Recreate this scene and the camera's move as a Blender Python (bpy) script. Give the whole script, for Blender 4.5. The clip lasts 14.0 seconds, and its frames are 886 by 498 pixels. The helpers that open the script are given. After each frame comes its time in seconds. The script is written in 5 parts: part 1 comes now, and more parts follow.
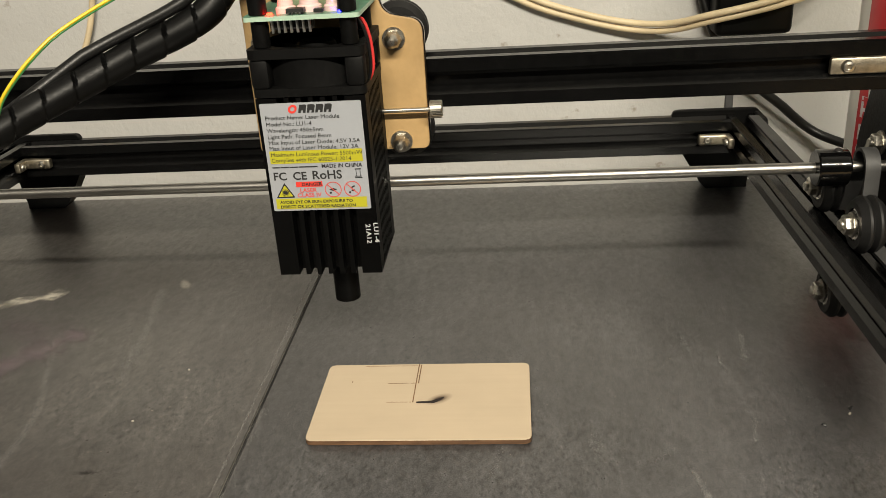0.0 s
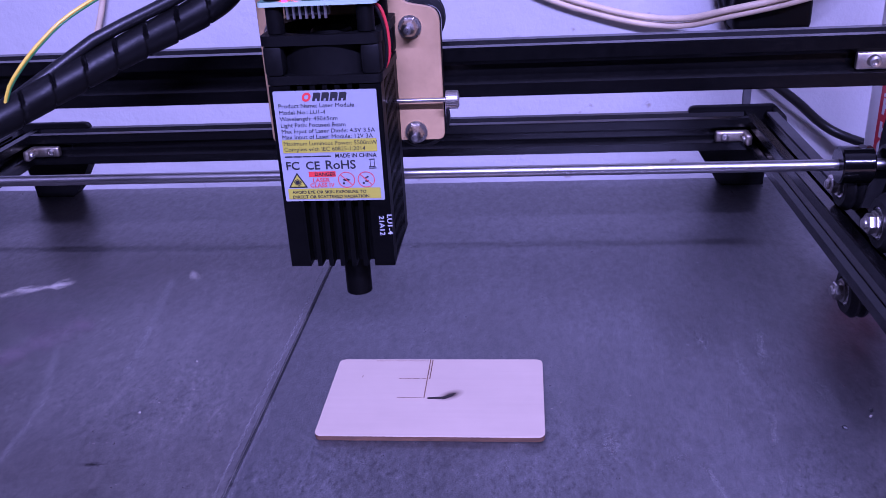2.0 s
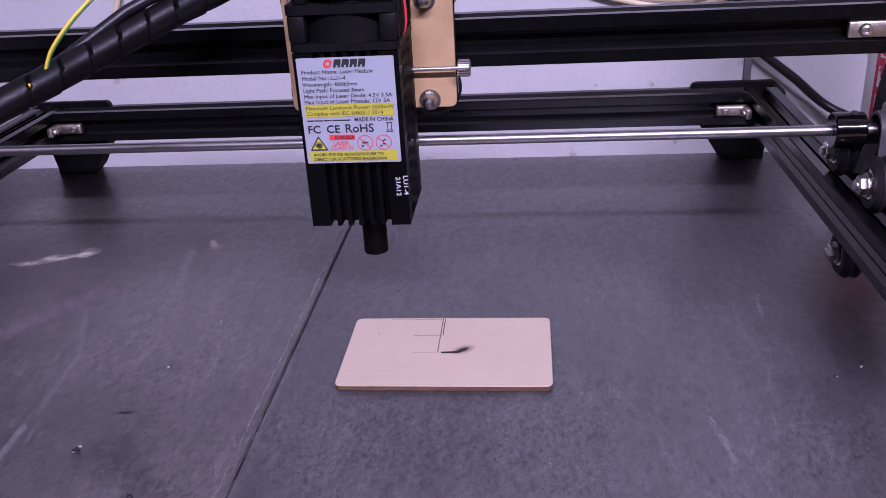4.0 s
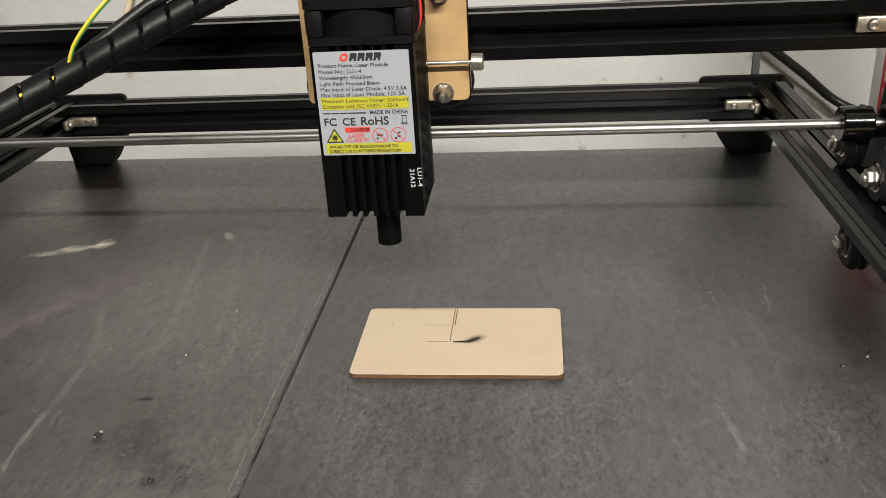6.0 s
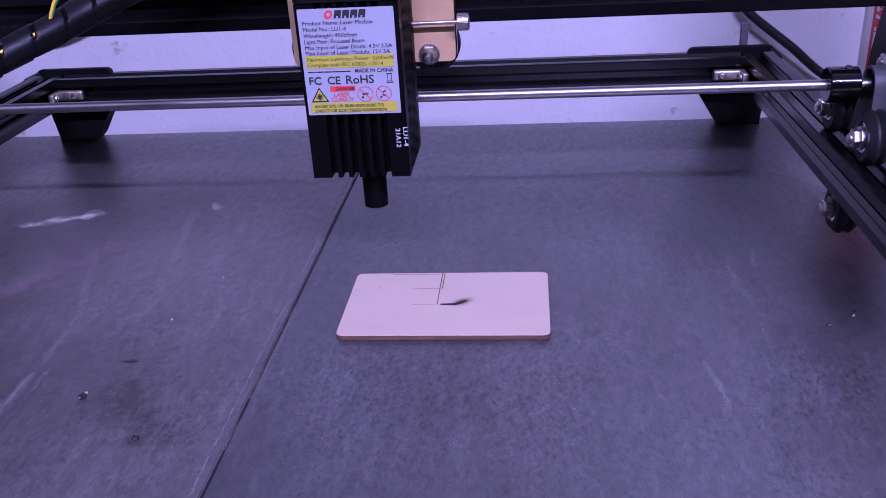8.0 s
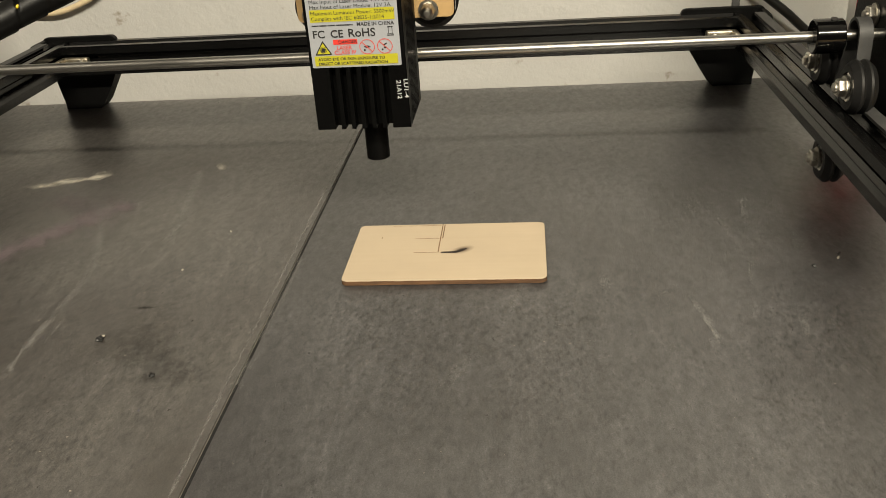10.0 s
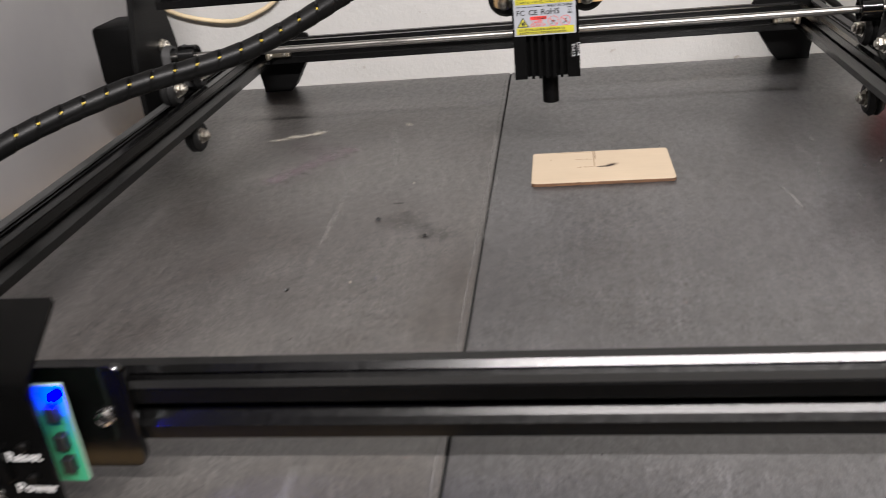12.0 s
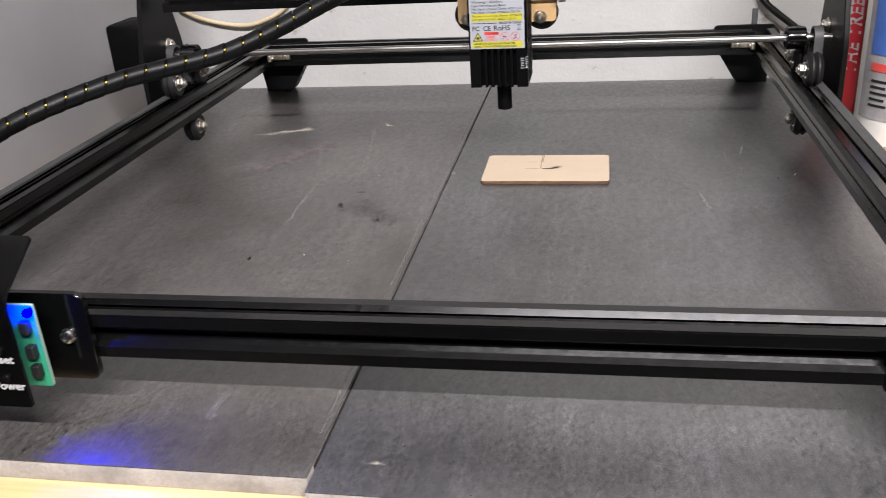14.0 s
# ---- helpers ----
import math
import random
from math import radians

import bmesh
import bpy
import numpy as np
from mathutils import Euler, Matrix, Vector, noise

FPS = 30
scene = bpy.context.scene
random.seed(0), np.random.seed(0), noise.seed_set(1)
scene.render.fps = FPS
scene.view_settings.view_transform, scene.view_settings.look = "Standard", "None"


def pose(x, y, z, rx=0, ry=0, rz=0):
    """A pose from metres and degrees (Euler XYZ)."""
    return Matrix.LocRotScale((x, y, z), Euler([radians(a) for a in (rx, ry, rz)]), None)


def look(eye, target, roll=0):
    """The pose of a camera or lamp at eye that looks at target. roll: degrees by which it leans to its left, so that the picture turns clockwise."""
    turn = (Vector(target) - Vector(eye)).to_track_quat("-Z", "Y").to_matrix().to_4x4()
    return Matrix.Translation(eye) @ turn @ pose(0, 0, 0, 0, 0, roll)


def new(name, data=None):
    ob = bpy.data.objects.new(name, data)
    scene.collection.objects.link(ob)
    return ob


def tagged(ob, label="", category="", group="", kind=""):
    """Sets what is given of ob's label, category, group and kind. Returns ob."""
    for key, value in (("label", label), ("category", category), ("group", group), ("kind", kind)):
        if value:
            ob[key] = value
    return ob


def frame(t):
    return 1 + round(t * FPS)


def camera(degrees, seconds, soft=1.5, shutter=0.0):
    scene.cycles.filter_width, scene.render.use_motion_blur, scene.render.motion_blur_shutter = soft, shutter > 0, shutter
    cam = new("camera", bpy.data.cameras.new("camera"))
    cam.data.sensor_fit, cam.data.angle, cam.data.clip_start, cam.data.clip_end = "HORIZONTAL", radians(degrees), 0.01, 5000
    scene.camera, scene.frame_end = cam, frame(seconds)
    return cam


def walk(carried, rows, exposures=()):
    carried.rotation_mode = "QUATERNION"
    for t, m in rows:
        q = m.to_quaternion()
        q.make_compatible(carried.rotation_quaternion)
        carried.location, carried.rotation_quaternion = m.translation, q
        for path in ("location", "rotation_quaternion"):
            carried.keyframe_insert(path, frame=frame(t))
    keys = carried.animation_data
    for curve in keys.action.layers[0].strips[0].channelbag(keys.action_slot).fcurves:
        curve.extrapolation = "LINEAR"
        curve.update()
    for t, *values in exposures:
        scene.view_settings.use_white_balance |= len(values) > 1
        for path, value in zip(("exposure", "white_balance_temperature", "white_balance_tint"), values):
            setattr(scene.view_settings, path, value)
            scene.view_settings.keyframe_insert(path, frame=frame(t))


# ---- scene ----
cam = camera(53.44, 14.0, soft=0.8, shutter=0.3)

# seconds, stops, kelvin, tint: exposure and white balance; 4420-4520 K imitates the laser's blue light
EXPOSURES = [(0, -0.08, 6900, 7), (0.5, -0.05, 6400, 10), (1.0, -0.05, 6400, 10), (1.3, -0.25, 4420, 84), (1.5, -0.25, 4420, 84), (2.0, -0.35, 4420, 84), (3.2, -0.4, 4420, 84), (5.2, 0.05, 6200, 10), (6.4, 0.05, 6200, 10),
             (6.5, -0.05, 4520, 82), (7.0, -0.35, 4420, 84), (7.7, -0.4, 4420, 84), (9.7, -0.03, 7200, 6), (10.0, -0.03, 7200, 6), (11.0, 0.02, 6300, 12), (12.5, 0.2, 6000, 16), (13.0, 0.2, 6000, 16), (14.0, 0.32, 5850, 17)]
PATH = [
    (0, (0.0861, -0.2792, 0.2064), (-0.0908, 1.5424, -0.6003), -3.72),
    (0.5, (0.0841, -0.2772, 0.2071), (-0.0965, 1.5428, -0.6021), -3.46),
    (1, (0.0819, -0.2759, 0.2074), (-0.1018, 1.5443, -0.6009), -3.25),
    (1.5, (0.0817, -0.2734, 0.2065), (-0.1049, 1.5461, -0.6026), -3.14),
    (2, (0.0826, -0.2739, 0.2029), (-0.1095, 1.5428, -0.6111), -3.12),
    (2.5, (0.0816, -0.2784, 0.2006), (-0.1212, 1.5348, -0.6185), -3.31),
    (3, (0.0830, -0.2841, 0.1994), (-0.1144, 1.5271, -0.6257), -3.34),
    (5.5, (0.0771, -0.3087, 0.1989), (-0.1382, 1.4963, -0.6350), -3.42),
    (6, (0.0788, -0.3038, 0.2003), (-0.1381, 1.4989, -0.6383), -3.42),
    (6.5, (0.0782, -0.3002, 0.1989), (-0.1407, 1.5028, -0.6384), -3.53),
    (7, (0.0798, -0.3008, 0.1984), (-0.1317, 1.5017, -0.6420), -3.52),
    (7.5, (0.0808, -0.3050, 0.1923), (-0.1214, 1.4954, -0.6548), -3.36),
    (10, (0.0819, -0.3273, 0.1819), (-0.1180, 1.4499, -0.7135), -3.98),
    (10.5, (0.0916, -0.3452, 0.1736), (-0.1105, 1.4297, -0.7258), -4.47),
    (11, (0.0961, -0.3661, 0.1700), (-0.0893, 1.4059, -0.7388), -5.01),
    (11.5, (0.0695, -0.4265, 0.1808), (-0.2026, 1.3541, -0.6884), -6.28),
    (12, (0.0212, -0.5151, 0.2045), (-0.2608, 1.2733, -0.6452), -5.90),
    (12.5, (-0.0141, -0.5686, 0.2037), (-0.3557, 1.2167, -0.6307), -5.73),
    (13, (-0.0021, -0.5926, 0.2144), (-0.4101, 1.1920, -0.5911), -4.78),
    (13.5, (0.0524, -0.5880, 0.2108), (-0.3460, 1.1966, -0.5996), -4.21),
    (14, (0.0825, -0.5755, 0.2131), (-0.2684, 1.2147, -0.6067), -3.85),
]
walk(cam, [(t, look(eye, target, roll)) for t, eye, target, roll in PATH], EXPOSURES)


# ---------------------------------------------------------------- plan
RAIL_Z = 0.0402           # centre height of the frame rails
X_L, X_R = -0.2495, 0.2260  # centre lines of the side rails
Y_F, Y_B = -0.2790, 0.2640  # centre lines of the front and rear rails
Y_G, Z_G = 0.0860, 0.1232  # centre line of the gantry beam
HX = 0.0124                # centre of the laser head
WALL_Y = 0.420
JOINT = -0.0254

# ---------------------------------------------------------------- light
world = bpy.data.worlds.new("room_air")
world.use_nodes = True
world.node_tree.nodes["Background"].inputs[0].default_value = (0.9, 0.95, 1.0, 1)
world.node_tree.nodes["Background"].inputs[1].default_value = 0.03
scene.world = world


def tube_lamp(name, at, aim, length, width, watts, colour):
    data = bpy.data.lights.new(name, "AREA")
    data.shape, data.size, data.size_y, data.energy, data.color = "RECTANGLE", length, width, watts, colour
    ob = new(name, data)
    ob.matrix_world = look(at, (at[0], aim[1], aim[2]))    # the tube runs along x
    return ob


tube_lamp("ceiling_tube_lamp", (0.45, -1.42, 1.24), (0.0, 0.20, 0.80), 1.2, 0.03, 86, (1.0, 0.93, 0.82))

# second lamp, added as the tube's upward half: soft fill off the ceiling
tube_lamp("ceiling_tube_uplight", (0.45, -1.42, 1.27), (0.0, -1.4201, 2.6), 1.2, 0.03, 10, (1.0, 0.93, 0.82))


# ---------------------------------------------------------------- materials
def material(name, colour, rough=0.5, metal=0.0, spec=0.5):
    m = bpy.data.materials.new(name)
    m.use_nodes = True
    p = m.node_tree.nodes["Principled BSDF"]
    p.inputs["Base Color"].default_value = (*colour, 1)
    p.inputs["Roughness"].default_value = rough
    p.inputs["Metallic"].default_value = metal
    p.inputs["Specular IOR Level"].default_value = spec
    return m


def node(m, kind, **values):
    n = m.node_tree.nodes.new(kind)
    for k, v in values.items():
        n.inputs[k.replace("_", " ")].default_value = v
    return n


def link(m, a, out, b, into):
    m.node_tree.links.new(a.outputs[out], b.inputs[into])


def coords(m, scale=(1, 1, 1)):
    c = m.node_tree.nodes.new("ShaderNodeTexCoord")
    k = node(m, "ShaderNodeMapping", Scale=scale)
    link(m, c, "Object", k, "Vector")
    return k


def noise_tex(m, at, scale, detail=6.0, rough=0.6):
    n = node(m, "ShaderNodeTexNoise", Scale=scale, Detail=detail, Roughness=rough)
    link(m, at, 0, n, "Vector")
    return n


def ramp(m, src, out, stops):
    r = m.node_tree.nodes.new("ShaderNodeValToRGB")
    e = r.color_ramp.elements
    while len(e) < len(stops):
        e.new(0.5)
    for el, (pos, col) in zip(e, stops):
        el.position = pos
        el.color = (*col, 1) if len(col) == 3 else col
    link(m, src, out, r, 0)
    return r


def grey(v):
    return (v, v, v)


def mix(m, factor, a, b, mode="MIX"):
    """factor, a, b: (node, output) pairs or plain values. Returns the mix node, colour on output 2."""
    x = m.node_tree.nodes.new("ShaderNodeMix")
    x.data_type, x.blend_type = "RGBA", mode
    for src, into in ((factor, 0), (a, 6), (b, 7)):
        if isinstance(src, tuple) and not isinstance(src[0], (int, float)):
            m.node_tree.links.new(src[0].outputs[src[1]], x.inputs[into])
        else:
            x.inputs[into].default_value = src if into == 0 else (*src, 1)
    return x


def bump(m, src, out, strength, distance):
    b = node(m, "ShaderNodeBump", Strength=strength, Distance=distance)
    link(m, src, out, b, "Height")
    link(m, b, 0, m.node_tree.nodes["Principled BSDF"], "Normal")
    return b


def vary(m, colour, amount, scale, rough=None, stretch=(1, 1, 1), relief=0.0, fine=12.0):
    """Mottle the base colour at two scales, roughness with it, and add a fine relief."""
    p = m.node_tree.nodes["Principled BSDF"]
    at = coords(m, stretch)
    big, small = noise_tex(m, at, scale, 4), noise_tex(m, at, scale * fine, 5)
    lo, hi = tuple(c * (1 - amount) for c in colour), tuple(min(1, c * (1 + amount)) for c in colour)
    a = ramp(m, big, 0, [(0.3, lo), (0.7, hi)])
    b = ramp(m, small, 0, [(0.3, grey(1 - amount * 0.6)), (0.7, grey(1.0))])
    c = mix(m, 1.0, (a, 0), (b, 0), "MULTIPLY")
    link(m, c, 2, p, "Base Color")
    if rough:
        r = ramp(m, small, 0, [(0.3, grey(rough[0])), (0.7, grey(rough[1]))])
        link(m, r, 0, p, "Roughness")
    if relief:
        bump(m, small, 0, 0.5, relief)
    return m


def glow(name, colour, strength):
    m = material(name, colour, 0.3)
    p = m.node_tree.nodes["Principled BSDF"]
    p.inputs["Emission Color"].default_value = (*colour, 1)
    p.inputs["Emission Strength"].default_value = strength
    return m


ANODISED = vary(material("black_anodised_aluminium", grey(0.0025), 0.25, 0.0, 0.28), grey(0.0025), 0.25, 30, (0.17, 0.27), (1, 1, 1), 0.00002)
BLACK_METAL = vary(material("black_heatsink", grey(0.002), 0.45, 0.0, 0.06), grey(0.002), 0.25, 60, (0.40, 0.52))
BLACK_PLASTIC = vary(material("black_plastic", grey(0.003), 0.5, 0.0, 0.10), grey(0.003), 0.25, 60, (0.36, 0.52), (1, 1, 1), 0.00003)
FAN_PLASTIC = vary(material("dull_black_fan_plastic", grey(0.003), 0.55, 0.0, 0.12), grey(0.0032), 0.3, 50, (0.45, 0.6), (1, 1, 1), 0.00003)
WRAP_PLASTIC = vary(material("worn_black_spiral_plastic", grey(0.003), 0.4, 0.0, 0.16), grey(0.003), 0.4, 90, (0.34, 0.5), (1, 1, 1), 0.00006)
GLOSS_BLACK = vary(material("gloss_black_acrylic", grey(0.002), 0.1, 0.0, 0.35), grey(0.002), 0.2, 40, (0.08, 0.16))
RUBBER = vary(material("black_rubber", grey(0.007), 0.55, 0.0, 0.3), grey(0.007), 0.3, 80, (0.45, 0.65))
BELT = vary(material("grey_rubber_belt", grey(0.036), 0.6), grey(0.036), 0.2, 200, (0.5, 0.7))
STEEL = vary(material("polished_steel", (0.62, 0.6, 0.56), 0.25, 1.0), (0.62, 0.6, 0.56), 0.12, 60, (0.18, 0.32))
ROD_STEEL = vary(material("ground_steel_rod", (0.31, 0.298, 0.28), 0.22, 1.0), (0.31, 0.298, 0.28), 0.03, 12, (0.31, 0.36))
CHROME = vary(material("nickel_plated_steel", (0.45, 0.425, 0.375), 0.2, 1.0), (0.45, 0.425, 0.375), 0.15, 200, (0.24, 0.4))
ZINC = vary(material("zinc_die_cast", (0.36, 0.32, 0.25), 0.35, 1.0), (0.36, 0.32, 0.25), 0.35, 160, (0.30, 0.55), (1, 1, 1), 0.00005)
HARDBOARD = vary(material("tan_hardboard", (0.36, 0.235, 0.105), 0.5), (0.36, 0.235, 0.105), 0.16, 40, (0.4, 0.6), (1, 1, 1), 0.00004)
PCB = vary(material("green_circuit_board", (0.10, 0.22, 0.15), 0.35), (0.10, 0.22, 0.15), 0.25, 150, (0.3, 0.45))
PCB_EDGE = material("board_edge", (0.30, 0.42, 0.33), 0.6)
PCB_GREEN = vary(material("bright_green_circuit_board", (0.03, 0.24, 0.12), 0.35), (0.03, 0.24, 0.12), 0.2, 150, (0.3, 0.45))
# pale ceramic, with the red LED's pink glow mixed into its colour
COIL = vary(material("led_pinked_ceramic", (0.62, 0.45, 0.42), 0.5), (0.62, 0.45, 0.42), 0.1, 120, (0.4, 0.6))
CHIP = material("black_epoxy", grey(0.012), 0.45)
TIN = material("tinned_pins", (0.7, 0.7, 0.68), 0.3, 1.0)
LED_RED = glow("red_led", (1.0, 0.004, 0.003), 120)
LED_BLUE = glow("blue_led", (0.0006, 0.002, 1.0), 120)
WIRE_RED = vary(material("red_wire", (0.5, 0.03, 0.03), 0.4), (0.5, 0.03, 0.03), 0.15, 90, (0.35, 0.5))
WIRE_BLACK = vary(material("black_wire", grey(0.005), 0.4, 0.0, 0.35), grey(0.005), 0.2, 90, (0.34, 0.5))
WIRE_YELLOW = vary(material("yellow_wire", (0.62, 0.45, 0.02), 0.4), (0.62, 0.45, 0.02), 0.12, 90, (0.35, 0.5))
WIRE_GREEN = material("green_wire", (0.03, 0.2, 0.05), 0.4)
CREAM_CABLE = vary(material("cream_cable_sheath", (0.55, 0.45, 0.29), 0.5), (0.55, 0.45, 0.29), 0.12, 40, (0.45, 0.6))
LABEL = vary(material("white_printed_label", (0.285, 0.298, 0.322), 0.4), (0.285, 0.298, 0.322), 0.03, 60, (0.35, 0.45))
LABEL_YELLOW = material("yellow_label_print", (0.37, 0.345, 0.02), 0.45)
INK = material("black_label_ink", grey(0.015), 0.5)
INK_RED = material("red_label_ink", (0.62, 0.04, 0.03), 0.45)
INK_PINK = material("faded_red_label_ink", (0.55, 0.07, 0.06), 0.45)
PRINT_WHITE = material("white_print", grey(0.42), 0.5)
PRINT_RED = material("orange_red_print", (0.50, 0.045, 0.02), 0.45)
LED_BOX = glow("blue_box_led", (0.0002, 0.00022, 1.0), 2500)
VOID = material("dark_hollow", grey(0.003), 0.9)
CHAR = material("charred_wood", (0.012, 0.007, 0.005), 0.9)


def wood_card():
    m = material("birch_plywood", (0.72, 0.52, 0.30), 0.55)
    p = m.node_tree.nodes["Principled BSDF"]
    at = coords(m, (14, 260, 60))
    n = noise_tex(m, at, 1.2, 5)
    big = noise_tex(m, coords(m), 30, 3)
    a = ramp(m, n, 0, [(0.3, (0.480, 0.385, 0.275)), (0.6, (0.495, 0.400, 0.285)), (0.8, (0.505, 0.410, 0.293))])
    b = ramp(m, big, 0, [(0.3, grey(0.92)), (0.7, grey(1.0))])
    c = mix(m, 1.0, (a, 0), (b, 0), "MULTIPLY")
    tc = m.node_tree.nodes.new("ShaderNodeTexCoord")
    k = node(m, "ShaderNodeMapping", Location=(0.0492, 0.0272, 0.0023), Rotation=(0, 0, radians(32)), Scale=(0.0062, 0.0034, 0.004))
    k.vector_type = "TEXTURE"
    link(m, tc, "Object", k, "Vector")
    ball = m.node_tree.nodes.new("ShaderNodeTexGradient")
    ball.gradient_type = "SPHERICAL"
    link(m, k, 0, ball, "Vector")
    scorch = ramp(m, ball, 1, [(0.0, grey(0.0)), (0.35, grey(0.35)), (0.7, grey(0.95))])
    c = mix(m, (scorch, 0), (c, 2), (0.05, 0.024, 0.010))
    link(m, c, 2, p, "Base Color")
    bump(m, n, 0, 0.2, 0.00008)
    return m


def plywood_edge():
    m = material("burnt_plywood_edge", (0.11, 0.055, 0.025), 0.8)
    return vary(m, (0.11, 0.055, 0.025), 0.4, 90, (0.7, 0.9), (1, 1, 6))


def pine():
    m = material("varnished_pine", (0.6, 0.4, 0.18), 0.4)
    p = m.node_tree.nodes["Principled BSDF"]
    at = coords(m, (1.2, 14, 14))
    n = noise_tex(m, at, 3.0, 8, 0.65)
    fine = noise_tex(m, coords(m, (6, 200, 200)), 2.0, 4)
    a = ramp(m, n, 0, [(0.25, (0.42, 0.24, 0.09)), (0.45, (0.62, 0.42, 0.2)), (0.6, (0.7, 0.5, 0.26)), (0.8, (0.55, 0.35, 0.15))])
    b = ramp(m, fine, 0, [(0.3, grey(0.86)), (0.7, grey(1.0))])
    c = mix(m, 1.0, (a, 0), (b, 0), "MULTIPLY")
    link(m, c, 2, p, "Base Color")
    bump(m, fine, 0, 0.15, 0.0001)
    return m


def plaster():
    m = material("white_painted_wall", (0.74, 0.735, 0.7), 0.7)
    p = m.node_tree.nodes["Principled BSDF"]
    at = coords(m)
    big, mid, fine = noise_tex(m, at, 4, 4), noise_tex(m, at, 38, 5), noise_tex(m, at, 260, 4)
    a = ramp(m, big, 0, [(0.3, (0.37, 0.367, 0.356)), (0.7, (0.44, 0.437, 0.426))])
    spots = ramp(m, mid, 0, [(0.64, grey(1.0)), (0.71, (0.60, 0.54, 0.46))])
    c = mix(m, 1.0, (a, 0), (spots, 0), "MULTIPLY")
    link(m, c, 2, p, "Base Color")
    add = m.node_tree.nodes.new("ShaderNodeMath")
    add.operation = "MULTIPLY_ADD"
    add.inputs[1].default_value = 3.0
    link(m, mid, 0, add, 0)
    link(m, fine, 0, add, 2)
    bump(m, add, 0, 0.5, 0.0009)
    return m


def slate(name, tint, warm, deep):
    """Dark porcelain with a slate cleft: clouds, ragged mottles, brushed veins, dark pits and a fine grain."""
    m = material(name, tint, 0.55, 0.0, 1.0)
    m.node_tree.nodes["Principled BSDF"].inputs["IOR"].default_value = 1.58
    p = m.node_tree.nodes["Principled BSDF"]
    at = coords(m)
    skew = coords(m, (1.9, 1.0, 1))
    skew.inputs["Rotation"].default_value = (0, 0, radians(-24))
    vein = coords(m, (1.0, 0.10, 1))
    vein.inputs["Rotation"].default_value = (0, 0, radians(9))
    cloud, mottle = noise_tex(m, at, 9, 6), noise_tex(m, skew, 125, 9, 0.76)
    pits, fine = noise_tex(m, skew, 290, 6, 0.68), noise_tex(m, at, 1700, 3, 0.6)
    where, brush = noise_tex(m, at, 15, 5, 0.6), noise_tex(m, vein, 150, 6, 0.7)
    base = ramp(m, cloud, 0, [(0.34, tuple(d * c for d, c in zip(deep, tint))), (0.5, tuple(1.06 * c for c in tint)), (0.7, tuple(1.3 * w for w in warm))])
    a = ramp(m, mottle, 0, [(0.30, grey(0.36)), (0.44, grey(0.84)), (0.58, grey(1.12)), (0.72, grey(1.60))])
    dark = ramp(m, pits, 0, [(0.34, grey(0.12)), (0.46, grey(0.84)), (0.58, grey(1.10)), (0.70, grey(1.75))])
    keep = ramp(m, where, 0, [(0.36, grey(0.30)), (0.60, grey(1.0))])
    lines = ramp(m, brush, 0, [(0.32, grey(0.74)), (0.55, grey(1.0)), (0.72, grey(1.30))])
    g = ramp(m, fine, 0, [(0.3, grey(0.55)), (0.7, grey(1.50))])
    pit = mix(m, (keep, 0), (1.0, 1.0, 1.0), (dark, 0))
    c = mix(m, 1.0, (base, 0), (a, 0), "MULTIPLY")
    for layer, out in ((pit, 2), (lines, 0), (g, 0)):
        c = mix(m, 1.0, (c, 2), (layer, out), "MULTIPLY")
    link(m, c, 2, p, "Base Color")
    r = ramp(m, mottle, 0, [(0.3, grey(0.44)), (0.7, grey(0.25))])
    link(m, r, 0, p, "Roughness")
    h = m.node_tree.nodes.new("ShaderNodeMath")
    h.operation = "MULTIPLY_ADD"
    h.inputs[1].default_value = 2.5
    link(m, mottle, 0, h, 0)
    link(m, pits, 0, h, 2)
    bump(m, h, 0, 0.35, 0.0004)
    return m


def rubbed(name, colour, lo, hi, scale, stretch=(1, 1, 1)):
    """A film rubbed into the tile: broken up by a fine noise, thinning out to its edges."""
    m = material(name, colour, 0.85, 0.0, 0.3)
    p = m.node_tree.nodes["Principled BSDF"]
    n = noise_tex(m, coords(m, stretch), scale, 6, 0.72)
    broad = noise_tex(m, coords(m), scale * 0.16, 3, 0.6)
    uv = m.node_tree.nodes.new("ShaderNodeUVMap")
    split = m.node_tree.nodes.new("ShaderNodeSeparateXYZ")
    link(m, uv, 0, split, 0)
    grain = m.node_tree.nodes.new("ShaderNodeMapRange")
    grain.inputs[1].default_value, grain.inputs[2].default_value = lo, hi
    total = m.node_tree.nodes.new("ShaderNodeMath")
    total.operation = "MULTIPLY_ADD"
    total.inputs[1].default_value = 0.16
    link(m, split, 0, total, 0)
    link(m, n, 0, total, 2)
    patch = m.node_tree.nodes.new("ShaderNodeMapRange")
    patch.inputs[1].default_value, patch.inputs[2].default_value = 0.32, 0.50
    link(m, broad, 0, patch, 0)
    link(m, total, 0, grain, 0)
    last = grain
    for src, out in ((split, 0), (split, 1), (patch, 0)):
        x = m.node_tree.nodes.new("ShaderNodeMath")
        x.operation = "MULTIPLY"
        link(m, last, 0, x, 0)
        link(m, src, out, x, 1)
        last = x
    link(m, last, 0, p, "Alpha")
    return m


